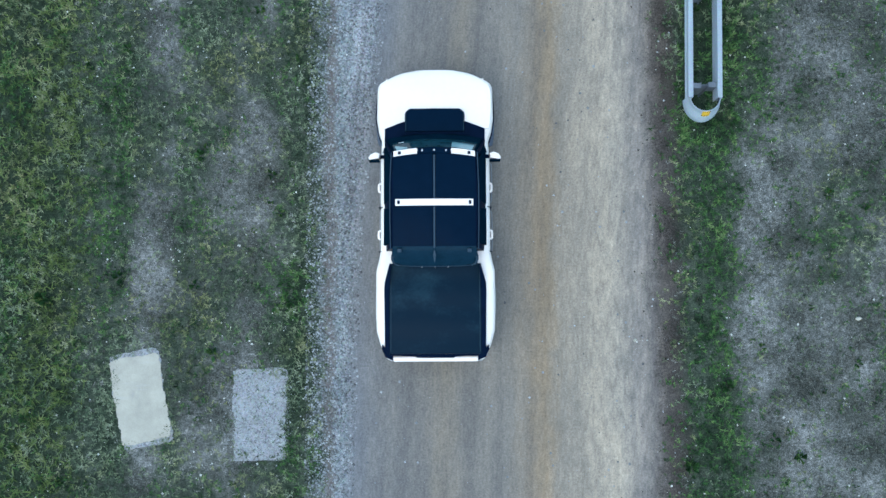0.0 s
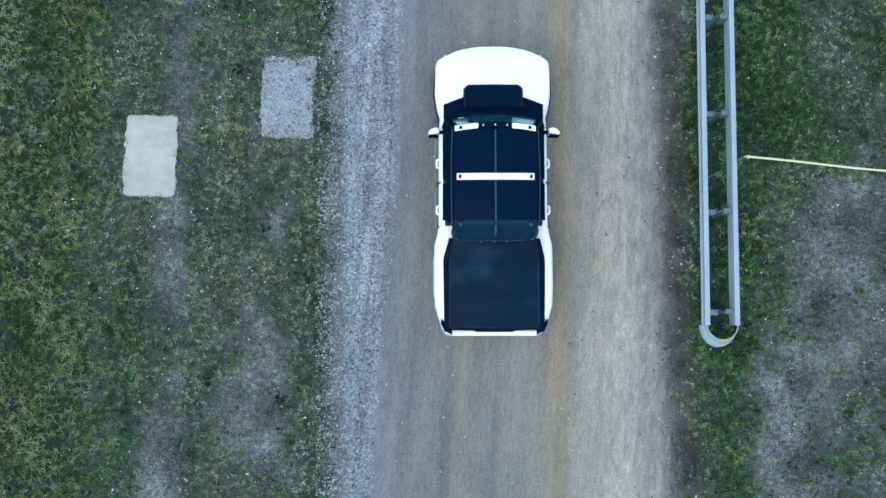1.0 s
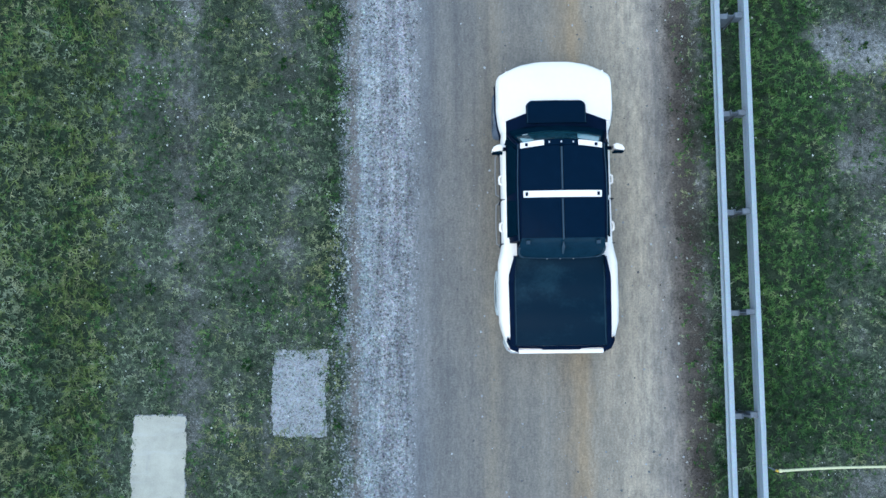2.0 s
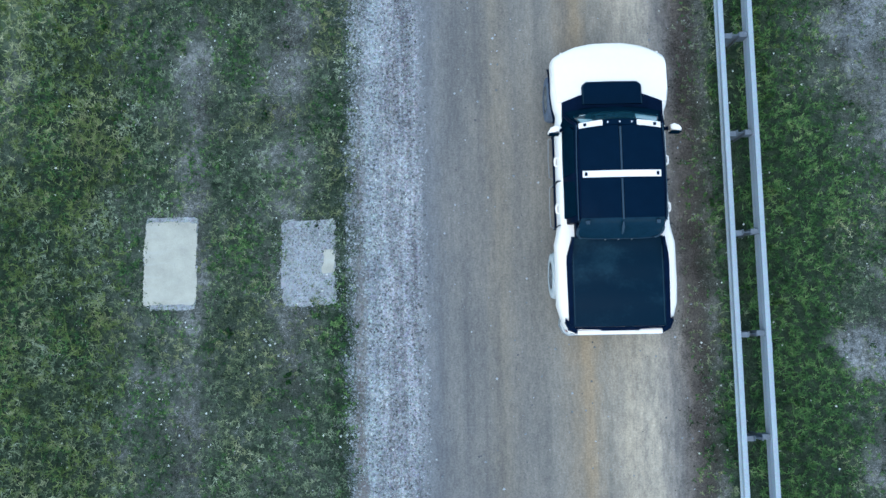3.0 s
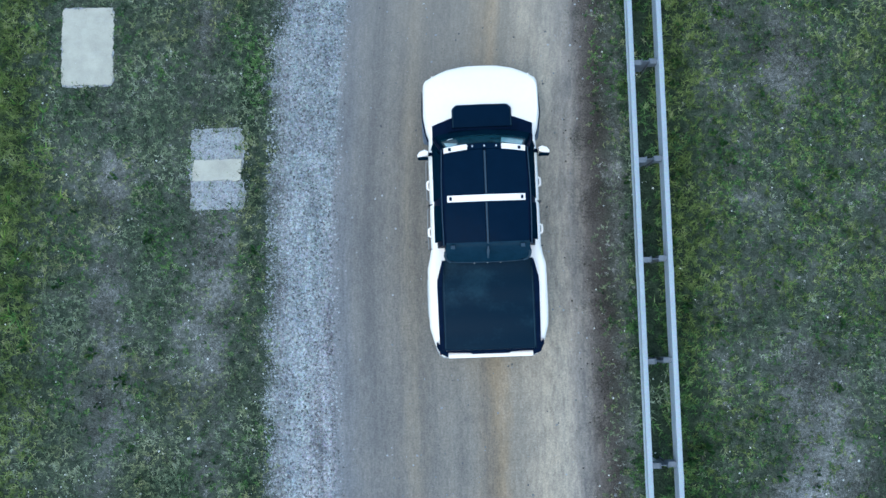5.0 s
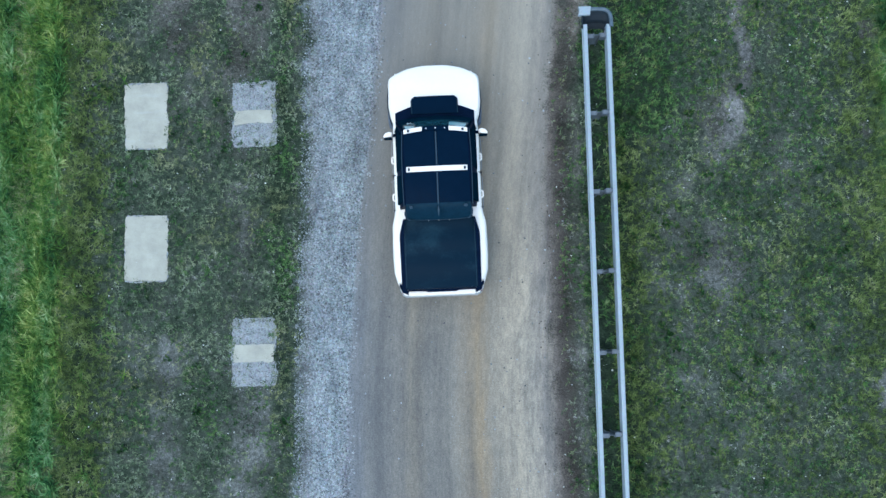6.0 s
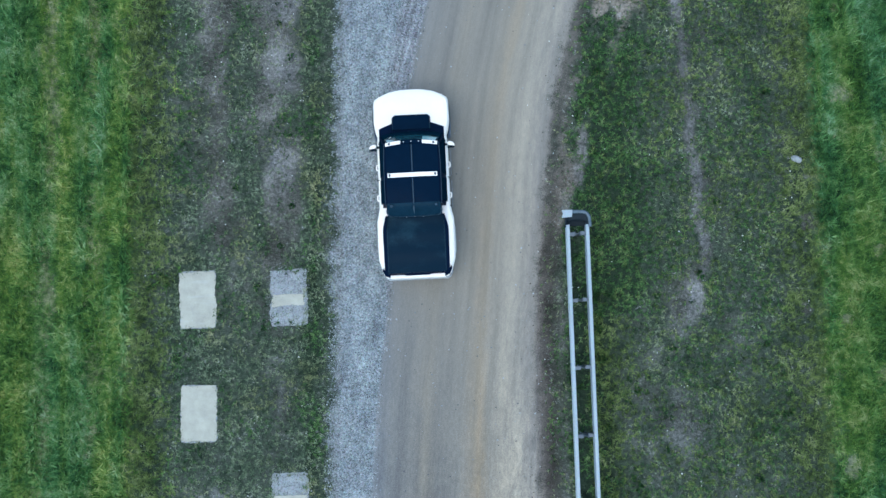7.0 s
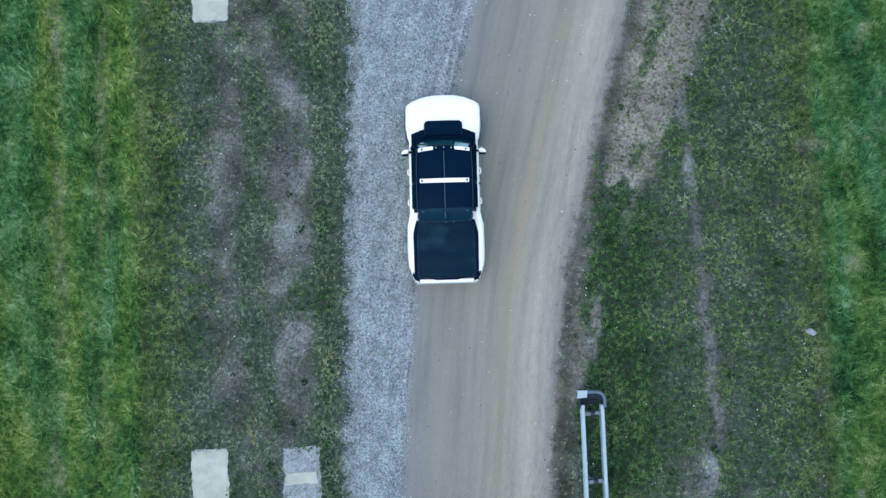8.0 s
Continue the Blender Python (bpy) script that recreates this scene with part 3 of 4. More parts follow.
build_ground()


# ---- grass, stones and weeds: too many to count ----
def scatter(name, pts, blades, length, width, lean, material, label, category, seed):
    """Tufts of leaning blades at pts (x, y, size)."""
    rng = np.random.default_rng(seed)
    p = np.repeat(np.array(pts), blades, axis=0)
    k = len(p)
    a = rng.uniform(0, math.tau, k)
    ln = p[:, 2] * length * rng.uniform(0.6, 1.3, k)
    w = width * rng.uniform(0.7, 1.3, k)
    tilt = np.radians(rng.uniform(lean[0], lean[1], k))
    d = np.stack([np.cos(a), np.sin(a)], 1)
    s = np.stack([-d[:, 1], d[:, 0]], 1)
    base = p[:, :2] + d * rng.uniform(0, 0.03, (k, 1))
    tip = base + d * (ln * np.sin(tilt))[:, None]
    co = np.zeros((k, 3, 3))
    co[:, 0, :2], co[:, 1, :2], co[:, 2, :2] = base - s * w[:, None], base + s * w[:, None], tip
    co[:, 2, 2] = ln * np.cos(tilt)
    me = bpy.data.meshes.new(name)
    me.vertices.add(3 * k), me.loops.add(3 * k), me.polygons.add(k)
    me.vertices.foreach_set("co", co.ravel())
    me.loops.foreach_set("vertex_index", np.arange(3 * k, dtype=np.int32))
    me.polygons.foreach_set("loop_start", np.arange(0, 3 * k, 3, dtype=np.int32))
    me.update(calc_edges=True)
    tuft = np.repeat(rng.uniform(0, 1, len(pts)), blades)
    tone = np.repeat(0.6 * tuft + 0.4 * rng.uniform(0, 1, k), 3)
    me.attributes.new("tone", "FLOAT", "POINT").data.foreach_set("value", tone.astype(np.float32))
    me.materials.append(material)
    return tagged(new(name, me), label, category, kind="stuff")


def stones(name, pts, material, label, category, seed):
    """Small angular stones at pts (x, y, size)."""
    rng = np.random.default_rng(seed)
    p = np.array(pts)
    k = len(p)
    octa = np.array([(1, 0, 0.3), (0, 1, 0.3), (-1, 0, 0.3), (0, -1, 0.3), (0, 0, 0.9)])
    faces = np.array([(0, 1, 4), (1, 2, 4), (2, 3, 4), (3, 0, 4)])
    a = rng.uniform(0, math.tau, k)
    co = octa[None] * p[:, 2, None, None] * rng.uniform(0.6, 1.3, (k, 5, 3))
    x = co[..., 0] * np.cos(a)[:, None] - co[..., 1] * np.sin(a)[:, None]
    y = co[..., 0] * np.sin(a)[:, None] + co[..., 1] * np.cos(a)[:, None]
    co[..., 0], co[..., 1] = x + p[:, :1], y + p[:, 1:2]
    co[:, :4, 2] = -0.002
    f = (faces[None] + 5 * np.arange(k)[:, None, None]).reshape(-1)
    me = bpy.data.meshes.new(name)
    me.vertices.add(5 * k), me.loops.add(12 * k), me.polygons.add(4 * k)
    me.vertices.foreach_set("co", co.ravel())
    me.loops.foreach_set("vertex_index", f.astype(np.int32))
    me.polygons.foreach_set("loop_start", np.arange(0, 12 * k, 3, dtype=np.int32))
    me.update(calc_edges=True)
    me.attributes.new("tone", "FLOAT", "POINT").data.foreach_set("value", np.repeat(rng.uniform(0, 1, k), 5).astype(np.float32))
    me.materials.append(material)
    return tagged(new(name, me), label, category, kind="stuff")


# centre x, y, width, length, turn of the slabs and of the worn patches
SLABS = [(-5.82, -6.25, 0.98, 1.65, 13), (-6.17, 3.0, 1.03, 1.62, -1), (-6.13, 13.05, 1.02, 1.62, -1), (-6.14, 27.5, 1.05, 1.6, 0), (-6.17, 30.8, 1.06, 1.64, 1), (-6.02, 45.3, 1.08, 1.6, 1)]
PATCHES = [(-3.48, -6.5, 1.0, 1.7, 2), (-3.45, 4.22, 1.04, 1.62, 0), (-3.42, 13.0, 1.05, 1.62, 0), (-3.5, 24.92, 1.04, 1.58, 0), (-3.49, 30.8, 1.05, 1.58, 0)]

ROCKS = [(8.11, -4.39, 0.12, 0.07, 10, "small white stone lying on the bare verge"), (3.78, -4.90, 0.07, 0.06, 40, "small white stone lying on the road"), (11.59, 34.47, 0.34, 0.19, -25, "pale flat rock lying in the grass")]


def in_slab(x, y, grow):
    return any(abs(x - a) < w / 2 + grow and abs(y - b) < l / 2 + grow for a, b, w, l, _ in SLABS)


def in_patch(x, y, grow):
    return any(abs(x - a) < w / 2 + grow and abs(y - b) < l / 2 + grow for a, b, w, l, _ in PATCHES)


def build_cover():
    rng = random.Random(4)
    turf, tall, deep, stems, straw, olive = [], [], [], [], [], []
    for side, x0, x1, count in (("l", -13.5, -1.7, 125000), ("r", 3.9, 17.5, 135000)):
        for _ in range(count):
            x, y = rng.uniform(x0, x1), rng.uniform(-11, 50)
            inside = x - float(border(0, y)) if side == "l" else float(border(2, y)) - x
            if inside > 0.5 * (rng.random() - 0.6) or in_slab(x, y, -0.02 - 0.07 * soft_noise(x, y, 5.0, 44) * rng.random()):
                continue
            v = lushness(x, y) + 1.1 * (soft_noise(x, y, 4.0, 8) - 0.5)
            if in_patch(x, y, -0.02 - 0.16 * soft_noise(x, y, 4.0, 48)):
                v -= 0.85
            if inside > -0.4:
                v -= 0.35
            if abs(x - 4.957) < 0.23 and -0.4 < y < 32.6 and rng.random() < 0.8:
                continue
            if rng.random() > 0.20 + 0.85 * max(0, v - 0.12):
                if not in_patch(x, y, 0.0) and inside < -0.15 and rng.random() < 0.75:
                    (straw if x < -8.4 or x > 11.9 else stems).append((x, y, 0.5 + 0.6 * rng.random()))
                continue
            meadow = (x < -7.9 - 1.1 * min(1, max(0, (24 - y) / 12)) + 1.6 * (soft_noise(0, y, 0.4, 11) - 0.5) + rng.gauss(0, 0.45)) or x > 11.9 + 1.6 * (soft_noise(0, y, 0.4, 12) - 0.5) + rng.gauss(0, 0.45)
            size = 0.55 + 0.75 * rng.random() * (0.4 + v)
            if abs(x - 5.05) < 0.5 and -1 < y < 33:
                size *= 1.4
            green = 2.4 * (soft_noise(x, y * 0.7, 1.0, 17) - 0.42) + 1.0 * math.exp(-((x - 5.55) / 0.8) ** 2) + 1.0 * math.exp(-((x - 6.3) / 0.8) ** 2) * (30 < y < 39.5) + 0.8 * math.exp(-((x - 6.2) / 1.1) ** 2) * (3 < y < 16) + (0.15 + 0.35 * min(1, max(0, (y - 18) / 6)) if x > 5 else 0.0)
            strip = math.exp(-((x + 7.75) / 0.8) ** 4) + math.exp(-((x - 11.7) / 0.7) ** 4)
            late = min(1, max(0, (y - 16) / 8))
            yellow = 0.9 * strip * (0.35 + 0.65 * late) + (0.62 * late * min(1, max(0, 2.2 * soft_noise(x, y, 0.5, 19) - 0.4)) if 5.2 < x < 12 else 0.0)
            if x > 5.2:
                yellow = 0.3 * yellow if x < 7.2 and 30 < y < 39.5 else yellow + 0.5 * late * math.exp(-((x - 5.9) / 0.7) ** 2)
            if meadow and x > -10.2 - 2 * rng.random() and y < 20 + 5 * soft_noise(x, y, 0.5, 47):
                meadow, yellow = False, 0.5
            if rng.random() < yellow:
                olive.append((x, y, size * (1 + 0.5 * strip)))
            else:
                (tall if meadow else deep if rng.random() < green else turf).append((x, y, size))
    for _ in range(34000):
        x = rng.uniform(-27, -13.5) if rng.random() < 0.5 else rng.uniform(17.5, 31)
        tall.append((x, rng.uniform(-18, 58), 0.8 + 0.9 * rng.random()))
    scatter("grass", turf, 6, 0.062, 0.011, (35, 80), TURF, "short patchy green grass growing on the worn verge", "grass", 1)
    scatter("green_grass", deep, 6, 0.066, 0.012, (30, 78), CLOVER, "deep green low grass and clover on the verge", "grass", 7)
    scatter("dry_grass", stems, 5, 0.05, 0.009, (45, 88), DRY, "dry greyish stems on bare worn ground", "grass", 8)
    scatter("olive_grass", olive, 6, 0.078, 0.011, (32, 78), OLIVE, "yellowish green grass along the field edge", "grass", 11)
    scatter("straw", straw, 6, 0.14, 0.010, (60, 88), STRAW, "flattened pale dead grass in the field edge", "grass", 10)
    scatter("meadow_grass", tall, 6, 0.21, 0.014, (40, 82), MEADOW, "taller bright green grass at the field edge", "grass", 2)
    # tussocks of long grass standing out of the field
    tufts, pale = [], []
    for _ in range(19000):
        x = rng.uniform(-13.5, -8.3) if rng.random() < 0.62 else rng.uniform(12.2, 16.5)
        y = rng.uniform(20, 50)
        k = soft_noise(x * 1.6, y * 0.45, 0.9, 41)
        row = math.exp(-((x + 9.25 + 0.3 * (soft_noise(0, y, 0.6, 42) - 0.5)) / 0.28) ** 2) + math.exp(-((x + 10.7) / 0.3) ** 2)
        if rng.random() < 0.45 * row * soft_noise(x, y * 0.5, 1.2, 43) * 1.6:
            pale.append((x, y, 0.6 + 0.7 * rng.random()))
        elif rng.random() < 2.6 * (k - 0.30) and lushness(x, y) > 0.6:
            tufts.append((x, y, 0.6 + 0.8 * rng.random() * k * 1.5))
    scatter("tussocks", tufts, 12, 0.31, 0.025, (30, 82), TUSSOCK, "thick tussocks of long green grass in the field", "grass", 13)
    scatter("dead_grass", pale, 16, 0.20, 0.013, (50, 86), STRAW, "bleached dead grass lying in old wheel ruts", "grass", 14)
    grit, chips = [], []
    for _ in range(62000):
        y = rng.uniform(-12, 52)
        a, b = float(border(0, y)), float(border(1, y))
        x = rng.uniform(a - (0.30 if y < 8 else 0.12), b + 0.15) if rng.random() < 0.93 else rng.uniform(a, float(border(2, y)) + 0.3)
        grit.append((x, y, 0.008 + 0.026 * rng.random() ** 3))
    for x, y, w, l, _ in PATCHES:
        for _ in range(5200):
            grit.append((x + rng.uniform(-0.5, 0.5) * w + rng.gauss(0, 0.11), y + rng.uniform(-0.5, 0.5) * l + rng.gauss(0, 0.11), 0.006 + 0.014 * rng.random() ** 3))
    stones("gravel", grit, PEBBLE, "loose grey gravel stones along the road edge", "gravel", 3)
    clods = []
    for _ in range(800):
        y = rng.uniform(-11, 38)
        clods.append((float(border(2, y)) + rng.gauss(-0.02, 0.26), y, 0.008 + 0.022 * rng.random() ** 2))
    stones("soil_clods", clods, CLOD, "dark clods of soil along the road shoulder", "soil", 12)
    for _ in range(38000):
        x, y = rng.uniform(-8.5, -1.8) if rng.random() < 0.5 else rng.uniform(3.6, 12), rng.uniform(-12, 52)
        if (y < 22 or rng.random() < 0.5) and (x < 3.6 or rng.random() < 0.6) and rng.random() < 0.13 + 2.4 * max(0, soft_noise(x, y, 1.1, 21) - 0.5):
            chips.append((x, y, 0.008 + 0.022 * rng.random() ** 3))
    stones("stone_chips", chips, PALE, "pale stone chips scattered in the grass", "stones", 5)


build_cover()


def build_weeds():
    """Rosettes of broad leaves among the grass."""
    rng = random.Random(9)
    spots = [(-7.85, -4.35, 1.3), (4.85, -7.3, 1.0), (6.5, 25.1, 1.0), (5.9, 19.2, 1.2)]
    for _ in range(420):
        x, y = (rng.uniform(-8.5, -2.7) if rng.random() < 0.45 else rng.uniform(5.5, 11)), rng.uniform(-10, 48)
        if x - 5 > 0 or x < float(border(0, y)):
            if x < 0 or x > float(border(2, y)) + 0.3:
                spots.append((x, y, 0.35 + 0.6 * rng.random() ** 2))
    for _ in range(130):
        y = rng.uniform(-1, 33)
        spots.append((rng.choice((4.72, 4.98, 5.40, 5.5, 5.6, 5.7)) + rng.gauss(0, 0.08), y, 0.35 + 0.5 * rng.random()))
    bm = bmesh.new()
    for x, y, s in spots:
        if in_slab(x, y, 0.1) or in_patch(x, y, 0.05):
            continue
        for k in range(rng.randint(7, 12)):
            a, l, h = rng.uniform(0, math.tau), s * rng.uniform(0.07, 0.17), s * rng.uniform(0.03, 0.16)
            d, n = Vector((math.cos(a), math.sin(a), 0)), Vector((-math.sin(a), math.cos(a), 0))
            o = Vector((x, y, h * 0.3)) + d * 0.02
            w = l * 0.28
            vs = [bm.verts.new(p) for p in (o, o + d * l * 0.5 + n * w + Vector((0, 0, h)), o + d * l + Vector((0, 0, h * 0.5)), o + d * l * 0.5 - n * w + Vector((0, 0, h)))]
            bm.faces.new(vs[:3]), bm.faces.new((vs[0], vs[2], vs[3]))
    ob = part("weeds", bm, LEAF, None, "broad-leaved green weeds along the rail and verge")
    k = len(ob.data.vertices)
    tone = np.repeat(np.random.default_rng(6).uniform(0, 1, k // 4 + 1), 4)[:k]
    ob.data.attributes.new("tone", "FLOAT", "POINT").data.foreach_set("value", tone.astype(np.float32))
    tagged(ob, category="weeds", kind="stuff")


build_weeds()


def ragged(w, l, amp, seed, step=0.02):
    """The outline of a worn rectangle."""
    c = [(-w / 2, -l / 2), (w / 2, -l / 2), (w / 2, l / 2), (-w / 2, l / 2)]
    out = []
    for (ax, ay), (bx, by) in zip(c, c[1:] + c[:1]):
        k = max(2, int(math.hypot(bx - ax, by - ay) / step))
        for i in range(k):
            x, y = ax + (bx - ax) * i / k, ay + (by - ay) * i / k
            r = amp * (2 * soft_noise(x, y, 2.2, seed) - 1) + amp * 0.6 * (2 * soft_noise(x, y, 9, seed + 3) - 1) + amp * 0.5 * (2 * soft_noise(x, y, 31, seed + 5) - 1)
            # the corners are worn off
            t = max(0, abs(x) / (w / 2) + abs(y) / (l / 2) - 1.86) * 0.22
            out.append((x * (1 - t) + r, y * (1 - t) + r * 0.7))
    return out


def build_slabs():
    for i, (x, y, w, l, turn) in enumerate(SLABS):
        bm = plate(ragged(w, l, 0.05, 30 + i), -0.05, 0.018)
        ob = part("concrete_slab", bm, CONCRETE, None, "worn pale concrete slab sunk flush into the grass")
        ob.matrix_basis = pose(x, y, 0, 0, 0, turn)
        tagged(ob, category="slab", group="slabs beside the road")
        part("crumbled_edge", plate(ragged(w - 0.01, l + (0.20 if i in (0, 2) else 0.05), 0.055, 90 + i, 0.03), -0.05, 0.008), RUBBLE, ob, "crumbled grey concrete edge")
    for i, (x, y, w, l, turn) in enumerate(PATCHES):
        bm = plate(ragged(w * 1.02, l * 1.04, 0.06, 50 + i, 0.03), -0.05, 0.004)
        ob = part("gravel_patch", bm, RUBBLE, None, "crumbled grey gravel pad overgrown at its edges")
        ob.matrix_basis = pose(x, y, 0, 0, 0, turn)
        tagged(ob, category="gravel pad", group="crumbled pads beside the road")
    for i, (x, y, w, l) in enumerate([(-3.5, 24.9, 0.98, 0.42), (-3.5, 30.72, 0.9, 0.36), (-3.02, 13.02, 0.2, 0.46)]):
        bm = plate(ragged(w, l, 0.06, 70 + i), 0.002, 0.022)
        ob = part("concrete_remnant", bm, CONCRETE, None, "broken piece of pale concrete on a crumbled pad")
        ob.matrix_basis = pose(x, y, 0)
        tagged(ob, category="slab", group="broken concrete pieces")


build_slabs()


def build_rocks():
    for x, y, w, l, turn, what in ROCKS:
        rng = random.Random(int(x * 100))
        bm = bmesh.new()
        bmesh.ops.create_icosphere(bm, subdivisions=3, radius=1)
        for v in bm.verts:
            k = 1 + 0.35 * (soft_noise(v.co.x * 2 + x, v.co.y * 2 + v.co.z, 1.3, 40) - 0.5) + rng.uniform(-0.02, 0.02)
            v.co = Vector((v.co.x * k * w / 2, v.co.y * k * l / 2, v.co.z * k * w * 0.32))
        ob = part("rock", bm, RUBBLE if w > 0.2 else CONCRETE, None, what, smooth=True)
        ob.matrix_basis = pose(x, y, w * 0.2, 0, 0, turn)
        tagged(ob, category="rock", group="loose rocks")


build_rocks()


# ---- guard rail: two facing beams on steel posts, wrapped round at both ends ----
BAY, BAYS, MID = 1.905, 17, 4.957
PROFILE = [(0.010, 0.415), (0.0, 0.435), (0.005, 0.45), (0.078, 0.485), (0.083, 0.50), (0.078, 0.515), (0.012, 0.56), (0.0, 0.575), (0.012, 0.59), (0.078, 0.635), (0.083, 0.65), (0.083, 0.665), (0.083, 0.72), (0.078, 0.732), (0.07, 0.735)]


def beam_rings(path, lift=0.0):
    """The beam's folded section swept along (x, y, nx, ny, lean); the folds point along n, and the top leans out that way."""
    rings = []
    for x, y, nx, ny, lean in path:
        outer = [(d + lean * (z - 0.415), z + lift) for d, z in PROFILE]
        inner = [(min(d - 0.006, -0.012 + 0.02 * (i % 4 == 2)) + lean * (z - 0.415), z + lift) for i, (d, z) in reversed(list(enumerate(PROFILE)))]
        rings.append([(x + nx * d, y + ny * d, z) for d, z in outer + inner])
    return rings


def build_rail():
    rail = empty("guard_rail", pose(MID, 0, 0), "galvanised double-sided steel guard rail on posts beside the road", "guard rail")
    for side in (-1, 1):
        y = -0.25
        while y < BAY * BAYS - 0.1:
            end = min(y + 2 * BAY, BAY * BAYS + 0.25)
            path = [(side * 0.245, yy, side, 0, 0) for yy in (y, end - 0.004)]
            part("beam", loft(beam_rings(path), closed=True), STEEL, rail)
            if 0.5 < end < BAY * BAYS - 0.5:
                path = [(side * 0.2485, yy, side, 0, 0) for yy in (end - 0.10, end + 0.10)]
                part("splice", loft(beam_rings(path, 0.0025), closed=True), STEEL, rail)
            y = end
    # posts with a block to each side
    for k in range(BAYS + 1):
        y = k * BAY
        bm = bmesh.new()
        box(bm, -0.075, -0.067, y - 0.05, y + 0.05, -0.1, 0.70)
        box(bm, 0.067, 0.075, y - 0.05, y + 0.05, -0.1, 0.70)
        box(bm, -0.067, 0.067, y - 0.004, y + 0.004, -0.1, 0.70)
        part("post", bm, DARK_STEEL, rail)
        for side in (-1, 1):
            part("block", boxed(*sorted((side * 0.075, side * 0.229)), y - 0.05 + 0.012 * side, y + 0.05 + 0.012 * side, 0.40, 0.68 - 0.02 * (k % 3), bevel=0.008), DARK_STEEL, rail)
        for side in (-1, 1):
            bm = bmesh.new()
            bmesh.ops.create_cone(bm, cap_ends=True, segments=8, radius1=0.018, radius2=0.014, depth=0.02)
            bmesh.ops.transform(bm, verts=bm.verts, matrix=pose(side * 0.262, y, 0.575, 0, 90, 0))
            part("bolt", bm, DARK_STEEL, rail)
    # the near end: a half ring from beam to beam
    def on_ring(a, z, off):
        k = (z - 0.415) / 0.32
        bulge = 0.018 * math.sin(math.tau * k)
        return (0.352 - 0.058 * k + bulge + off) * math.cos(a), -0.245 + (0.42 - 0.14 * k + bulge + off) * math.sin(a), z
    levels = np.linspace(0.415, 0.735, 9)
    angles = [math.pi * (1 + i / 32) for i in range(33)]
    ring = part("end_ring", loft([[on_ring(a, z, 0) for z in levels] + [on_ring(a, z, -0.014) for z in levels[::-1]] for a in angles], closed=True), STEEL, rail, "rounded steel end piece flaring towards its foot", smooth=True)
    # the ring's inner shade is a dark skin laid inside it
    part("inner_shade", loft([[on_ring(a, z, -0.016) for z in levels[:-1]] + [on_ring(a, z, -0.024) for z in levels[-2::-1]] for a in angles], closed=True), SHADED_STEEL, ring, "inner side with its shade painted on", smooth=True)
    def wrap(a0, a1, z0, z1, off, slant=0.0):
        rings = []
        for i in range(7):
            a = math.pi * (a0 + (a1 - a0) * i / 6)
            rings.append([on_ring(a, z0, off), on_ring(a + slant, z1, off), on_ring(a + slant, z1, -0.02), on_ring(a, z0, -0.02)])
        return loft(rings, closed=True)
    marker = part("marker", wrap(1.45, 1.61, 0.585, 0.71, 0.004), YELLOW, rail, "yellow and black striped marker")
    for a in (1.47, 1.52, 1.57):
        part("stripe", wrap(a - 0.02, a - 0.004, 0.59, 0.705, 0.006, 0.16), TRIM, marker)
    # the far end: a wide scoop that leans outwards, its pale tip spread over the roadside beam
    yc, rings, brim = BAY * BAYS + 0.20, [], []
    for i in range(33):
        a = math.pi * i / 32
        cx, sy = math.cos(a), math.sin(a)
        cx, sy = math.copysign(abs(cx) ** 0.55, cx), sy ** 0.55
        ring = []
        for z, off in ((0.42, 0.0), (0.50, 0.03), (0.575, 0.0), (0.65, 0.03), (0.735, 0.02), (0.735, 0.055), (0.65, 0.065), (0.575, 0.035), (0.50, 0.065), (0.42, 0.035)):
            grow = (z - 0.42) / 0.315
            ring.append(((0.215 + 0.105 * grow + off) * cx, yc + (0.06 + 0.36 * grow + off) * sy - 0.02, z))
        rings.append(ring)
        brim.append(((0.320 + 0.030) * cx, yc + (0.42 + 0.020) * sy - 0.02, 0.735))
    # the scoop's colour holds its shade, the brim's colour its light
    scoop = part("end_scoop", loft(rings, closed=True), SHADED_STEEL, rail, "bent steel end piece leaning outwards, painted dark for its shade")
    part("brim", tube(brim[:27], 0.048, 8), LIT_STEEL, scoop, "grey-blue brim painted lighter where it is lit", smooth=True)
    part("end_tip", plate([(-0.45, yc + 0.25), (-0.16, yc + 0.27), (-0.14, yc + 0.47), (-0.44, yc + 0.47), (-0.41, yc + 0.37)], 0.71, lambda x, y: 0.79 + 0.05 * (y - yc - 0.3), 0.006), STEEL, rail, "pale spread tip of the end piece")


build_rail()


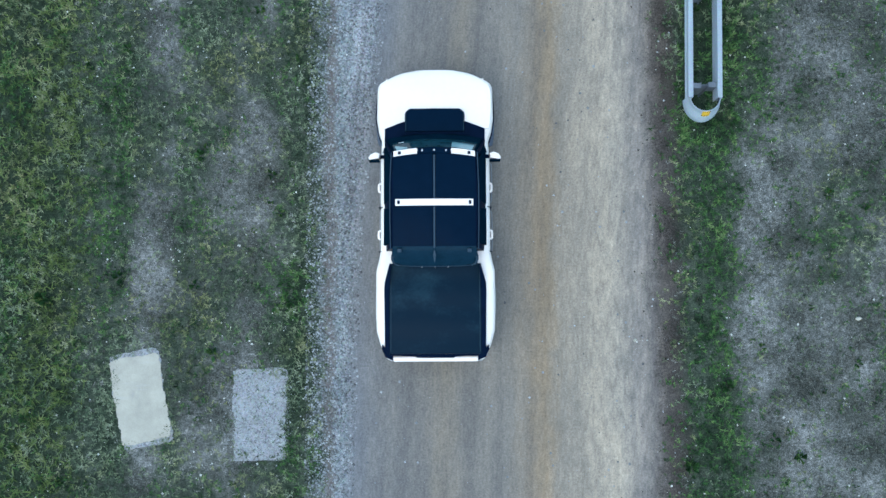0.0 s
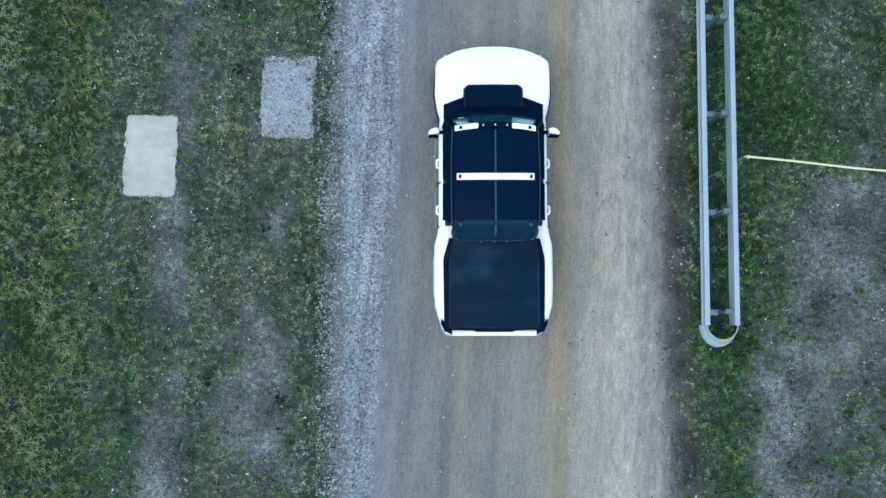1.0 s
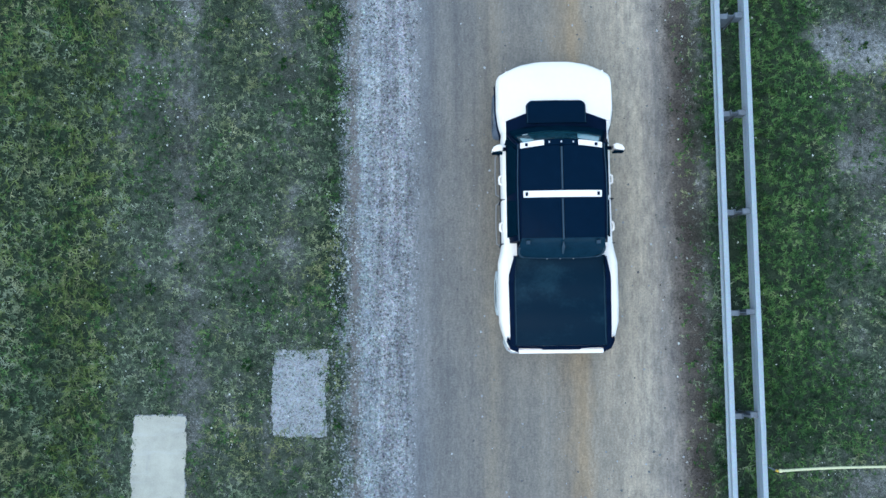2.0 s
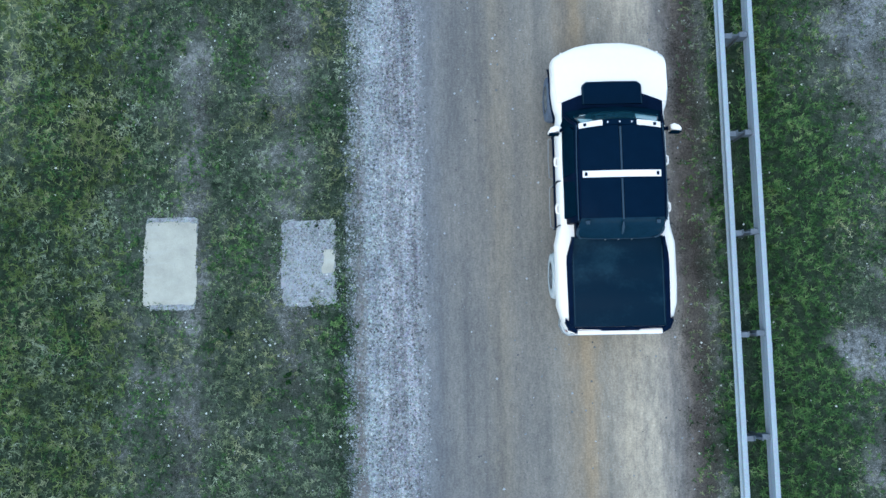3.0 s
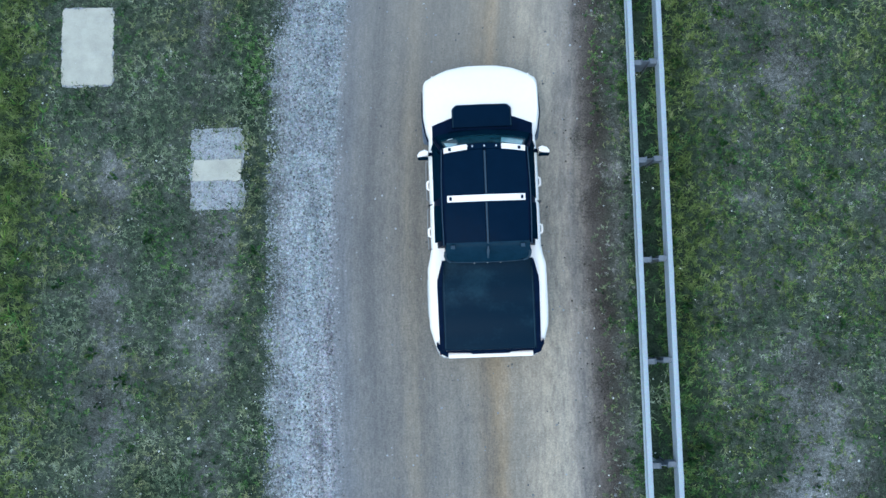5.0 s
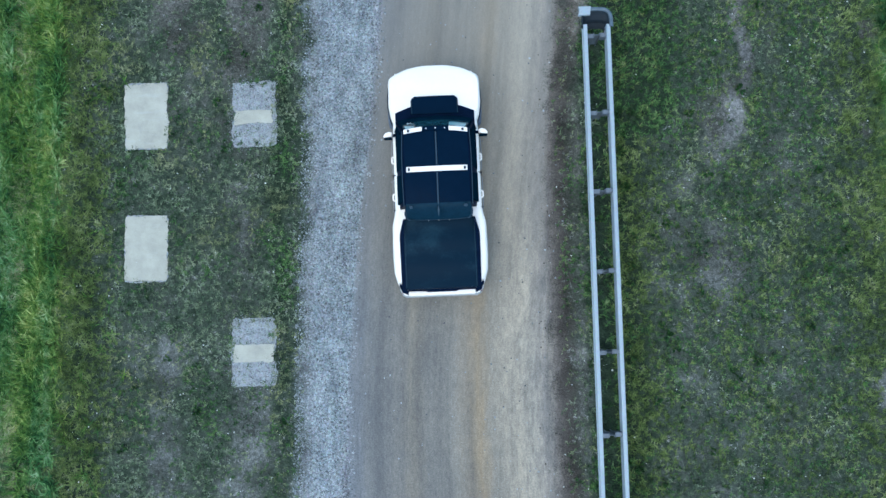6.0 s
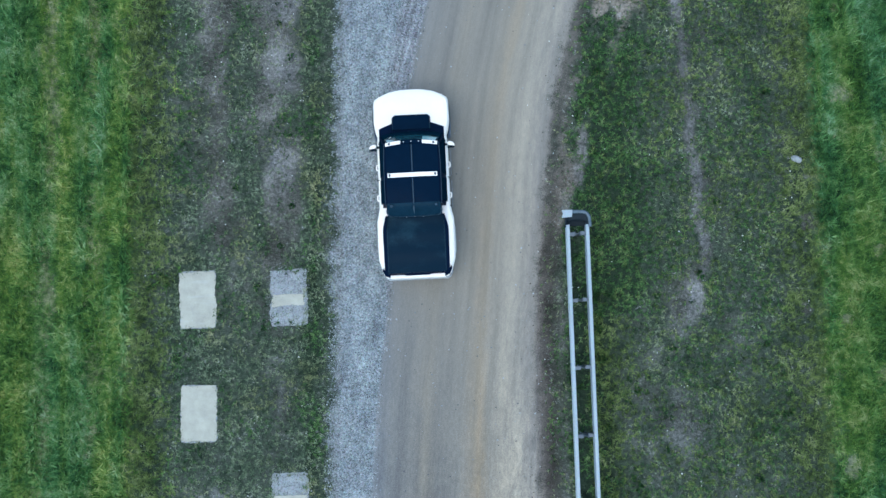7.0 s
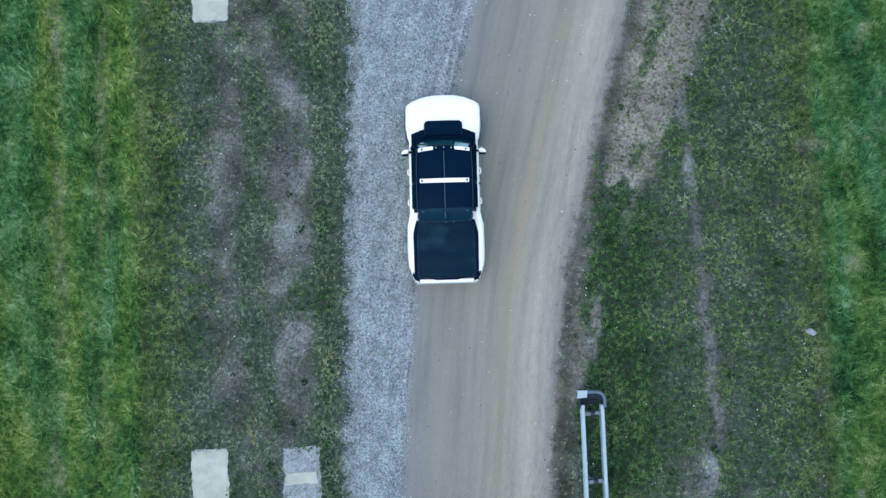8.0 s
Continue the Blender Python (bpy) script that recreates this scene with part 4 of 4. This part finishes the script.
def build_stake():
    stake = empty("stake", pose(5.30, 2.88, 0), "thin grey steel stake standing behind the guard rail", "stake")
    part("rod", tube([(0, 0, -0.1), (0.01, 0, 0.5), (0.02, 0, 1.06)], 0.014), DARK_STEEL, stake)
    part("cap", tube([(0.02, 0, 1.04), (0.02, 0, 1.10)], 0.022), YELLOW, stake)
    pts = []
    for i in range(41):
        t = i / 40
        pts.append((5.36 + 3.9 * t, 2.88 - 0.085 * t + 0.01 * math.sin(7 * t), 1.07 * (1 - t) - 0.06 * math.sin(math.pi * t) + 0.012))
    rope = part("rope", tube(pts, 0.022, 6), ROPE, None, "taut yellow braided rope running from a stake to the ground")
    tagged(rope, category="rope")
    bm = bmesh.new()
    bmesh.ops.create_icosphere(bm, subdivisions=2, radius=0.035)
    knot = part("knot", bm, ROPE, rope)
    knot.matrix_basis = pose(5.38, 2.88, 1.07)
    peg = part("peg", tube([(9.26, 2.795, -0.2), (9.30, 2.795, 0.10)], 0.015), DARK_STEEL, None, "short steel peg holding a rope in the grass")
    tagged(peg, category="peg")


build_stake()


# ---- the pickup truck ----
def body_width(y):
    return ease([(-2.77, 0.86), (-2.70, 0.93), (-2.5, 1.01), (-2.25, 1.08), (-1.9, 1.095), (-1.15, 1.09), (-0.95, 1.04), (-0.75, 1.01), (0.9, 1.01), (1.28, 0.99), (1.42, 1.04), (1.7, 1.085), (2.24, 1.075), (2.345, 1.06), (2.39, 1.02), (2.56, 0.70), (2.595, 0.56), (2.62, 0.44)], y)


def body_top(y):
    return ease([(-2.77, 1.24), (-2.5, 1.29), (-1.0, 1.30), (0, 1.26), (1.2, 1.28), (1.45, 1.30), (2.2, 1.26), (2.5, 1.21), (2.67, 1.13)], y)


AXLES = (1.76, -1.68)
WHEEL_R, WHEEL_X = 0.445, 0.965


def body_floor(y):
    z = 0.46
    for a in AXLES:
        d = abs(y - a)
        if d < 0.56:
            z = max(z, WHEEL_R + math.sqrt(0.56 ** 2 - d ** 2) * 0.98)
    return z


def build_truck():
    truck = empty("pickup_truck", pose(0, 0, 0), "white pickup truck with black roof panels driving on the road", "truck")
    ys = sorted(set(np.round(np.concatenate([np.linspace(-2.77, 2.62, 110), [a + s * 0.56 for a in AXLES for s in (-1, 1)]]), 4)))
    rings = []
    for y in ys:
        w, top, low = body_width(y), body_top(y), body_floor(y)
        half = [(w - 0.09, low), (w - 0.03, low + (1.0 - low) * 0.3), (w, low + (1.0 - low) * 0.75), (w, max(1.04, low + 0.02)), (w - 0.018, top - 0.10), (w - 0.05, top - 0.045), (w - 0.10, top - 0.012), (w - 0.16, top), (w * 0.5, top + 0.012), (0, top + 0.018)]
        ring = [(x, y, z) for x, z in half] + [(-x, y, z) for x, z in reversed(half[:-1])]
        rings.append(ring)
    body = part("body", loft(rings, closed=True), WHITE, truck, "white painted body", smooth=True)
    for x in (-1, 1):
        bm = bmesh.new()
        box(bm, *sorted((x * 0.90, x * 1.0)), -0.80, 1.15, 0.40, 0.50, 0.02)
        part("sill", bm, TRIM, truck)
        for y0, y1 in ((0.18, 1.02), (-0.78, 0.08)):
            part("side_step", tube([(x * 0.99, y0, 0.46), (x * 1.07, y0 + 0.05, 0.43), (x * 1.08, (y0 + y1) / 2, 0.42), (x * 1.07, y1 - 0.05, 0.43), (x * 0.99, y1, 0.46)], 0.012, 6), RIM, truck)
    for x in (-1, 1):
        a = AXLES[0]
        arc = [(x * (body_width(a + 0.575 * math.cos(k)) + 0.004), a + 0.575 * math.cos(k), WHEEL_R + 0.575 * math.sin(k)) for k in np.linspace(0.30, math.pi - 0.45, 19)]
        part("fender_flare", tube(arc, 0.022, 6), TRIM, truck, "black wheel arch lip")
        part("corner_marker", boxed(*sorted((x * 0.875, x * 0.905)), 2.405, 2.44, 1.16, 1.225, bevel=0.006), WHITE, truck)
    # bumpers
    part("front_bumper", plate(mirror([(0.86, 2.26), (0.88, 2.34), (0.70, 2.50), (0.45, 2.60)]), 0.42, 0.72, 0.03), TRIM, truck)
    part("rear_bumper", plate(mirror([(0.98, -2.50), (0.99, -2.62), (0.93, -2.76), (0.84, -2.82)]), 0.45, 0.70, 0.03), BUMPER, truck, "dull grey rear bumper")
    for x in (-1, 1):
        part("headlight", boxed(*sorted((x * 0.55, x * 0.86)), 2.36, 2.44, 0.98, 1.06), LAMP_CLEAR, truck)
        part("tail_light", boxed(*sorted((x * 0.78, x * 0.92)), -2.74, -2.68, 0.86, 1.02), LAMP_RED, truck)
        part("rear_corner", plate([(x * 0.76, -2.785), (x * 0.90, -2.72), (x * 0.965, -2.58), (x * 0.96, -2.50), (x * 0.86, -2.60), (x * 0.76, -2.70)], 1.05, 1.305, 0.012), TRIM, truck, "black corner cap")
    # hood line and vented hood piece
    def hood(u, t):
        y = 1.47 + (2.58 - 0.10 * u * u - 1.47) * t
        w = ease([(1.47, 0.99), (1.8, 1.03), (2.22, 1.03), (2.34, 1.015), (2.39, 0.97), (2.55, 0.69), (2.60, 0.58)], y + 0.10 * u * u * t)
        return w * u, y, body_top(y) + 0.030 - 0.016 * u * u
    part("hood", sheet(hood, 0.03, 20, 16), WHITE, truck, "white hood", smooth=True)
    vent = part("hood_vent", plate(mirror([(0.55, 1.40), (0.55, 1.745), (0.535, 1.785), (0.475, 1.838), (0.44, 1.848)]), 1.26, lambda x, y: 1.352 + (1.84 - y) * 0.10, 0.045), BLACK, truck, "raised black hood piece", smooth=True)
    # light caught along the bevel is put on as thin paler strips
    for x in (-1, 1):
        part("bevel_highlight", tube([(x * 0.528, 1.41, 1.392), (x * 0.528, 1.75, 1.362), (x * 0.512, 1.78, 1.358), (x * 0.468, 1.818, 1.354)], 0.009, 6), SEAM_AND_HIGHLIGHT, vent, "thin highlight painted along the bevel")
    part("bevel_highlight", tube([(-0.468, 1.826, 1.352), (0, 1.832, 1.358), (0.468, 1.826, 1.352)], 0.006, 6), SEAM_AND_HIGHLIGHT, vent, "thin highlight painted along the bevel")
    def cowl(u, t):
        x = 0.915 * u
        front = 1.46 + 0.14 * min(1, max(0, (0.915 - abs(x)) / 0.36))
        return x, 1.14 + (front - 1.14) * t, 1.356 - 0.015 * u * u
    part("cowl", sheet(cowl, 0.12, 24, 8), TRIM, truck, "black plastic cowl", smooth=True)
    # cabin
    def cab(y, wide, z):
        return [(-wide, y, z), (-wide * 0.6, y, z + 0.012), (0, y, z + 0.018), (wide * 0.6, y, z + 0.012), (wide, y, z)]
    def bow(k, c):
        return lambda x: k - c * x * x
    # windscreen, bowed
    rings = []
    for t in np.linspace(0, 1, 7):
        z = 1.31 + (1.90 - 1.31) * t
        w = 0.87 + (0.70 - 0.87) * t
        rings.append([(w * u, 1.385 + (0.985 - 1.385) * t - 0.09 * u * u, z + 0.02 * (1 - u * u)) for u in np.linspace(-1, 1, 13)])
    back = [[(x, y - 0.012, z - 0.012) for x, y, z in r] for r in rings]
    part("windscreen", loft([r + b[::-1] for r, b in zip(rings, back)], closed=True), GLASS, truck, "dark windscreen", smooth=True)
    def on_glass(q, k, lift):
        return (0.87 - 0.17 * k) * q, 1.385 - 0.40 * k - 0.09 * q * q + lift, 1.31 + 0.59 * k + 0.02 * (1 - q * q) + lift
    def band(x0, x1, k0, k1, lift, taper=0.0):
        return sheet(lambda u, t: on_glass(x0 + (x1 - x0) * (u + 1) / 2, k0 + (taper * (u + 1) / 2 if taper > 0 else 0) * (1 - t) + (k1 - k0) * t, lift), 0.004, 12, 4)
    # sky reflections in the windscreen, put on as coloured strips
    part("sky_band", band(-0.965, 0.965, 0.42, 0.97, 0.004), DEEP_TEAL, truck, "deep teal sky reflection painted across the windscreen top", smooth=True)
    part("sky_reflection", band(0.42, 0.93, 0.62, 0.955, 0.010), TEAL, truck, "pale teal sky reflection painted on the glass", smooth=True)
    part("sky_reflection", band(-0.93, -0.66, 0.66, 0.955, 0.010, 0.22), TEAL, truck, "pale teal sky reflection painted on the glass", smooth=True)
    part("sticker", band(-0.83, -0.70, 0.50, 0.53, 0.010), STICKER, truck, "small white windscreen sticker")
    for x in (-1, 1):
        a = [(x * 0.862, 1.292, 1.312), (x * 0.778, 1.092, 1.605), (x * 0.695, 0.892, 1.90)]
        b = [(x * 0.955, 1.02, 1.30), (x * 0.862, 0.93, 1.60), (x * 0.758, 0.86, 1.885)]
        part("quarter_window", loft([[p, q, (q[0] - x * 0.03, q[1], q[2] - 0.03), (p[0] - x * 0.03, p[1], p[2] - 0.03)] for p, q in zip(a, b)], closed=True), GLASS, truck, "dark corner window")
    # the shell under the roof, with the side glass set into it
    rings = []
    for y, wt, zt, wb in ((0.93, 0.74, 1.885, 0.925), (0.5, 0.765, 1.935, 0.93), (0.0, 0.77, 1.945, 0.925), (-0.5, 0.765, 1.93, 0.91), (-0.80, 0.755, 1.90, 0.89)):
        rings.append([(-wb, y, 1.22), (-wb + 0.01, y, 1.32), (-wt - 0.02, y, zt - 0.05), (-wt + 0.03, y, zt), (0, y, zt + 0.012), (wt - 0.03, y, zt), (wt + 0.02, y, zt - 0.05), (wb - 0.01, y, 1.32), (wb, y, 1.22)])
    part("cab_shell", loft(rings, closed=True), TRIM, truck, "black cabin frame", smooth=True)
    for x in (-1, 1):
        for y0, y1, w0, w1 in ((0.06, 0.90, 0.0, 0.0), (-0.70, -0.02, 0.0, 0.01)):
            a = [(x * 0.932, y0, 1.33), (x * 0.932, y1 + 0.20 * (y1 > 0.5), 1.33), (x * 0.80, y1 - 0.08, 1.84), (x * 0.80, y0, 1.86)]
            b = [(px - x * 0.03, py, pz - 0.01) for px, py, pz in a]
            bm = loft([a, b], closed=True)
            part("side_window", bm, GLASS, truck, "dark tinted side window")
        part("pillar", tube([(x * 0.895, 1.24, 1.30), (x * 0.83, 1.05, 1.60), (x * 0.765, 0.90, 1.89)], 0.03, 6), TRIM, truck)
        part("drip_rail", tube([(x * 0.755, 0.90, 1.90), (x * 0.775, 0.3, 1.93), (x * 0.775, -0.3, 1.93), (x * 0.765, -0.82, 1.89)], 0.010, 6), SEAM, truck)
    # roof: four lift-out panels, a grey centre strip, a white cross bar and white header pieces
    def roof_z(x, y):
        return 1.972 - 0.03 * (x / 0.7) ** 2 - 0.045 * max(0, (y - 0.3) / 0.65) ** 2 - 0.022 * max(0, (-y - 0.2) / 0.6) ** 2
    def front_y(x):
        return 0.983 - 0.065 * (x / 0.72) ** 2
    def panel(x0, x1, back, front, lift, thick=0.03):
        def at(u, t):
            x = x0 + (x1 - x0) * (u + 1) / 2
            y = back(x) + (front(x) - back(x)) * t
            return x, y, roof_z(x, y) + lift
        return sheet(at, thick)
    for x in (-1, 1):
        a, b = sorted((x * 0.028, x * 0.715))
        part("roof_panel", panel(a, b, lambda u: 0.065, lambda u: front_y(u) - 0.110, 0.004), BLACK, truck, "black glossy roof panel", smooth=True)
        part("roof_panel", panel(a, b, lambda u: -0.78, lambda u: -0.065, 0.004), BLACK, truck, "black glossy roof panel", smooth=True)
        a, b = sorted((x * 0.30, x * 0.715))
        part("header", panel(a, b, lambda u: front_y(u) - 0.098, front_y, 0.012), WHITE, truck, "white roof header piece", smooth=True)
        part("latch", boxed(*sorted((x * 0.585, x * 0.635)), 0.860, 0.912, roof_z(0.61, 0.88), roof_z(0.61, 0.88) + 0.028, bevel=0.006), TRIM, truck)
        part("latch", boxed(*sorted((x * 0.60, x * 0.645)), -0.032, 0.032, roof_z(0.62, 0), roof_z(0.62, 0) + 0.03, bevel=0.006), TRIM, truck)
    part("header_middle", panel(-0.285, 0.285, lambda u: front_y(u) - 0.098, front_y, 0.006), BLACK, truck, "black roof header with marker lamps", smooth=True)
    for u in (-0.21, 0.0, 0.21):
        part("marker_lamp", boxed(u - 0.012, u + 0.012, front_y(u) - 0.065, front_y(u) - 0.033, roof_z(u, 0.9), roof_z(u, 0.9) + 0.02, bevel=0.004), LAMP_CLEAR, truck)
    for y0, y1 in ((0.07, front_y(0) - 0.14), (-0.80, -0.07)):
        bm = bmesh.new()
        box(bm, -0.016, 0.016, y0, y1, 1.90, 1.968 if y0 > 0 else 1.972)
        part("seam", bm, SEAM, truck, "grey centre strip")
    part("cross_bar", panel(-0.68, 0.68, lambda u: -0.058, lambda u: 0.058, 0.018), WHITE, truck, "white roof cross bar")
    # the rear window slopes from the roof to the bed, its lower corners rounded
    rings = []
    for t in np.linspace(0, 1, 19):
        w = 0.722 + 0.075 * t - 0.15 * (1 - math.sqrt(max(0, 1 - max(0, (t - 0.55) / 0.455) ** 2)))
        rings.append([(w * u, -0.772 - 0.318 * t + 0.03 * u ** 4 * t, 1.962 - 0.47 * t * (0.55 + 0.45 * t) - 0.03 * u * u - 0.05 * max(0, abs(u) - 0.85) / 0.15 * t) for u in np.linspace(-1, 1, 21)])
    back = [[(x, y + 0.01, z - 0.02) for x, y, z in r] for r in rings]
    rear = part("rear_window", loft([r + b[::-1] for r, b in zip(rings, back)], closed=True), REAR, truck, "smoked rear window with rounded corners", smooth=True)
    part("window_lip", tube([(x, y - 0.004, z) for x, y, z in rings[-1]], 0.006, 6), SEAM, rear, "thin grey edge of the rear window")
    for e, x in ((0, -1), (-1, 1)):
        # sky caught on the rounded corners is painted as paler tubes
        part("corner_highlight", tube([(r[e][0] - 0.014 * x, r[e][1], r[e][2] + 0.004) for r in rings[9:]], 0.024, 8), SEAM, rear, "pale sky highlight painted on the rear window corner")
        part("hinge", boxed(*sorted((x * 0.575, x * 0.645)), -0.875, -0.815, 1.90, 1.945, bevel=0.008), SEAM, rear, "grey hinge plate")
    part("stalk", loft([[(-0.006, -0.84, 1.945), (0.006, -0.84, 1.945), (0.006, -0.84, 1.96), (-0.006, -0.84, 1.96)], [(-0.024, -0.93, 1.90), (0.024, -0.93, 1.90), (0.024, -0.93, 1.935), (-0.024, -0.93, 1.935)], [(-0.008, -1.04, 1.80), (0.008, -1.04, 1.80), (0.008, -1.04, 1.84), (-0.008, -1.04, 1.84)]], closed=True), SEAM, rear, "grey aerial fin")
    for x in (-0.235, 0.0, 0.235):
        part("bolt", boxed(x - 0.009, x + 0.009, -1.108, -1.090, 1.42, 1.49, bevel=0.003), RIM, rear, "small pale bolt")
    part("cab_back", boxed(-0.76, 0.76, -1.06, -0.78, 1.2, 1.46, bevel=0.03), TRIM, truck)
    # bed
    part("bed_cover", sheet(lambda u, t: ((0.86 - 0.035 * t) * u, -2.66 + 1.63 * t, 1.345 - 0.02 * u * u + 0.004 * math.cos(3 * math.tau * t)), 0.08, 14, 36), COVER, truck, "dusty black folding bed cover", smooth=True)
    for x in (-1, 1):
        part("bed_rail", plate([(x * 0.822, -2.68), (x * 0.905, -2.60), (x * 0.92, -1.5), (x * 0.915, -1.38), (x * 0.82, -1.06), (x * 0.792, -1.06), (x * 0.826, -1.5)], 1.24, lambda px, y: 1.335 + 0.16 * max(0, (y + 1.36) / 0.3), 0.008), TRIM, truck, "black bed side rail")
        part("cover_seam", boxed(*sorted((x * 0.792, x * 0.808)), -2.62, -1.20, 1.31, 1.336, bevel=0.004), SEAM_AND_HIGHLIGHT, truck)
    part("tailgate", plate(mirror([(0.775, -2.72), (0.775, -2.785), (0.74, -2.80)]), 0.80, 1.285, 0.012), WHITE, truck, "white tailgate")
    part("tailgate_cap", plate(mirror([(0.78, -2.665), (0.78, -2.70), (0.36, -2.705), (0.33, -2.735)]), 1.2, 1.318, 0.006), TRIM, truck)
    # mirrors
    for x in (-1, 1):
        m = part("mirror", plate([(x * 0.985, 0.955), (x * 1.06, 0.985), (x * 1.15, 0.95), (x * 1.195, 0.885), (x * 1.175, 0.845), (x * 1.0, 0.875)], 1.34, 1.56, 0.025), WHITE, truck, "white door mirror")
        part("mirror_glass", boxed(*sorted((x * 1.0, x * 1.185)), 0.825, 0.85, 1.36, 1.54, bevel=0.008), GLASS, m)
        part("mirror_foot", boxed(*sorted((x * 0.88, x * 1.02)), 0.90, 0.96, 1.33, 1.40), TRIM, m)
        for y in (0.40, -0.48):
            part("door_handle", tube([(x * 1.005, y + 0.085, 1.09), (x * 1.04, y + 0.06, 1.09), (x * 1.044, y, 1.09), (x * 1.04, y - 0.06, 1.09), (x * 1.005, y - 0.085, 1.09)], 0.022, 6), WHITE, truck, "white door handle")
        for y in (0.98, 0.02, -0.80):
            part("door_gap", boxed(*sorted((x * 0.93, x * 1.034)), y - 0.006, y + 0.006, 0.52, 1.22, bevel=0), TRIM, truck)
    # wipers
    for x0, x1 in ((-0.62, -0.05), (0.05, 0.66)):
        part("wiper", tube([(x0, 1.33, 1.385), ((x0 + x1) / 2, 1.37, 1.395), (x1, 1.34, 1.385)], 0.012, 6), TRIM, truck)
    wheels = []
    for x in (-1, 1):
        for a in AXLES:
            hub = part("wheel", tube([(-0.10, 0, 0), (0.10, 0, 0)], 0.07, 12), RIM, truck)
            hub.matrix_basis = pose(x * WHEEL_X, a, WHEEL_R)
            prof = [(-0.14, 0.27), (-0.15, 0.36), (-0.135, 0.42), (-0.08, 0.443), (0.08, 0.443), (0.135, 0.42), (0.15, 0.36), (0.14, 0.27)]
            bm = loft([[(px, r * math.cos(k * math.tau / 32), r * math.sin(k * math.tau / 32)) for k in range(32)] for px, r in prof], closed=True, caps=False)
            part("tyre", bm, RUBBER if a > 0 else DUSTED, hub, "" if a > 0 else "pale dust-covered tyre", smooth=True)
            bm = bmesh.new()
            for k in range(6):
                r = bmesh.ops.create_cube(bm, size=1)
                bmesh.ops.transform(bm, verts=r["verts"], matrix=pose(0, 0, 0, k * 60) @ Matrix.LocRotScale((x * 0.10, 0, 0.16), None, (0.04, 0.09, 0.25)))
            for ring in ((0.25, 0.275),):
                q = [(-0.13, ring[1]), (0.13, ring[1]), (0.13, ring[0]), (-0.13, ring[0])]
                vs = [[bm.verts.new((px, rr * math.cos(k * math.tau / 24), rr * math.sin(k * math.tau / 24))) for k in range(24)] for px, rr in q]
                for p, s in zip(vs, vs[1:] + vs[:1]):
                    for k in range(24):
                        bm.faces.new((p[k], p[(k + 1) % 24], s[(k + 1) % 24], s[k]))
            part("rim", bm, RIM, hub)
            wheels.append((hub, x, a))
    truck.scale = (1, 0.993, 1)
    return truck, wheels


TRUCK, WHEELS = build_truck()


# ---- what moves ----
def motions():
    walk(TRUCK, [(t, pose(x, y + 0.02, 0, 0, 0, turn)) for t, x, y, turn in DRIVE])
    ts, gone = [r[0] for r in DRIVE], [0.0]
    for a, b in zip(DRIVE, DRIVE[1:]):
        gone.append(gone[-1] + math.hypot(b[1] - a[1], b[2] - a[2]))
    steps = [i / 15 for i in range(121)]
    for hub, x, a in WHEELS:
        walk(hub, [(t, pose(x * WHEEL_X, a, WHEEL_R) @ pose(0, 0, 0, -math.degrees(float(np.interp(t, ts, gone)) / WHEEL_R))) for t in steps])


motions()
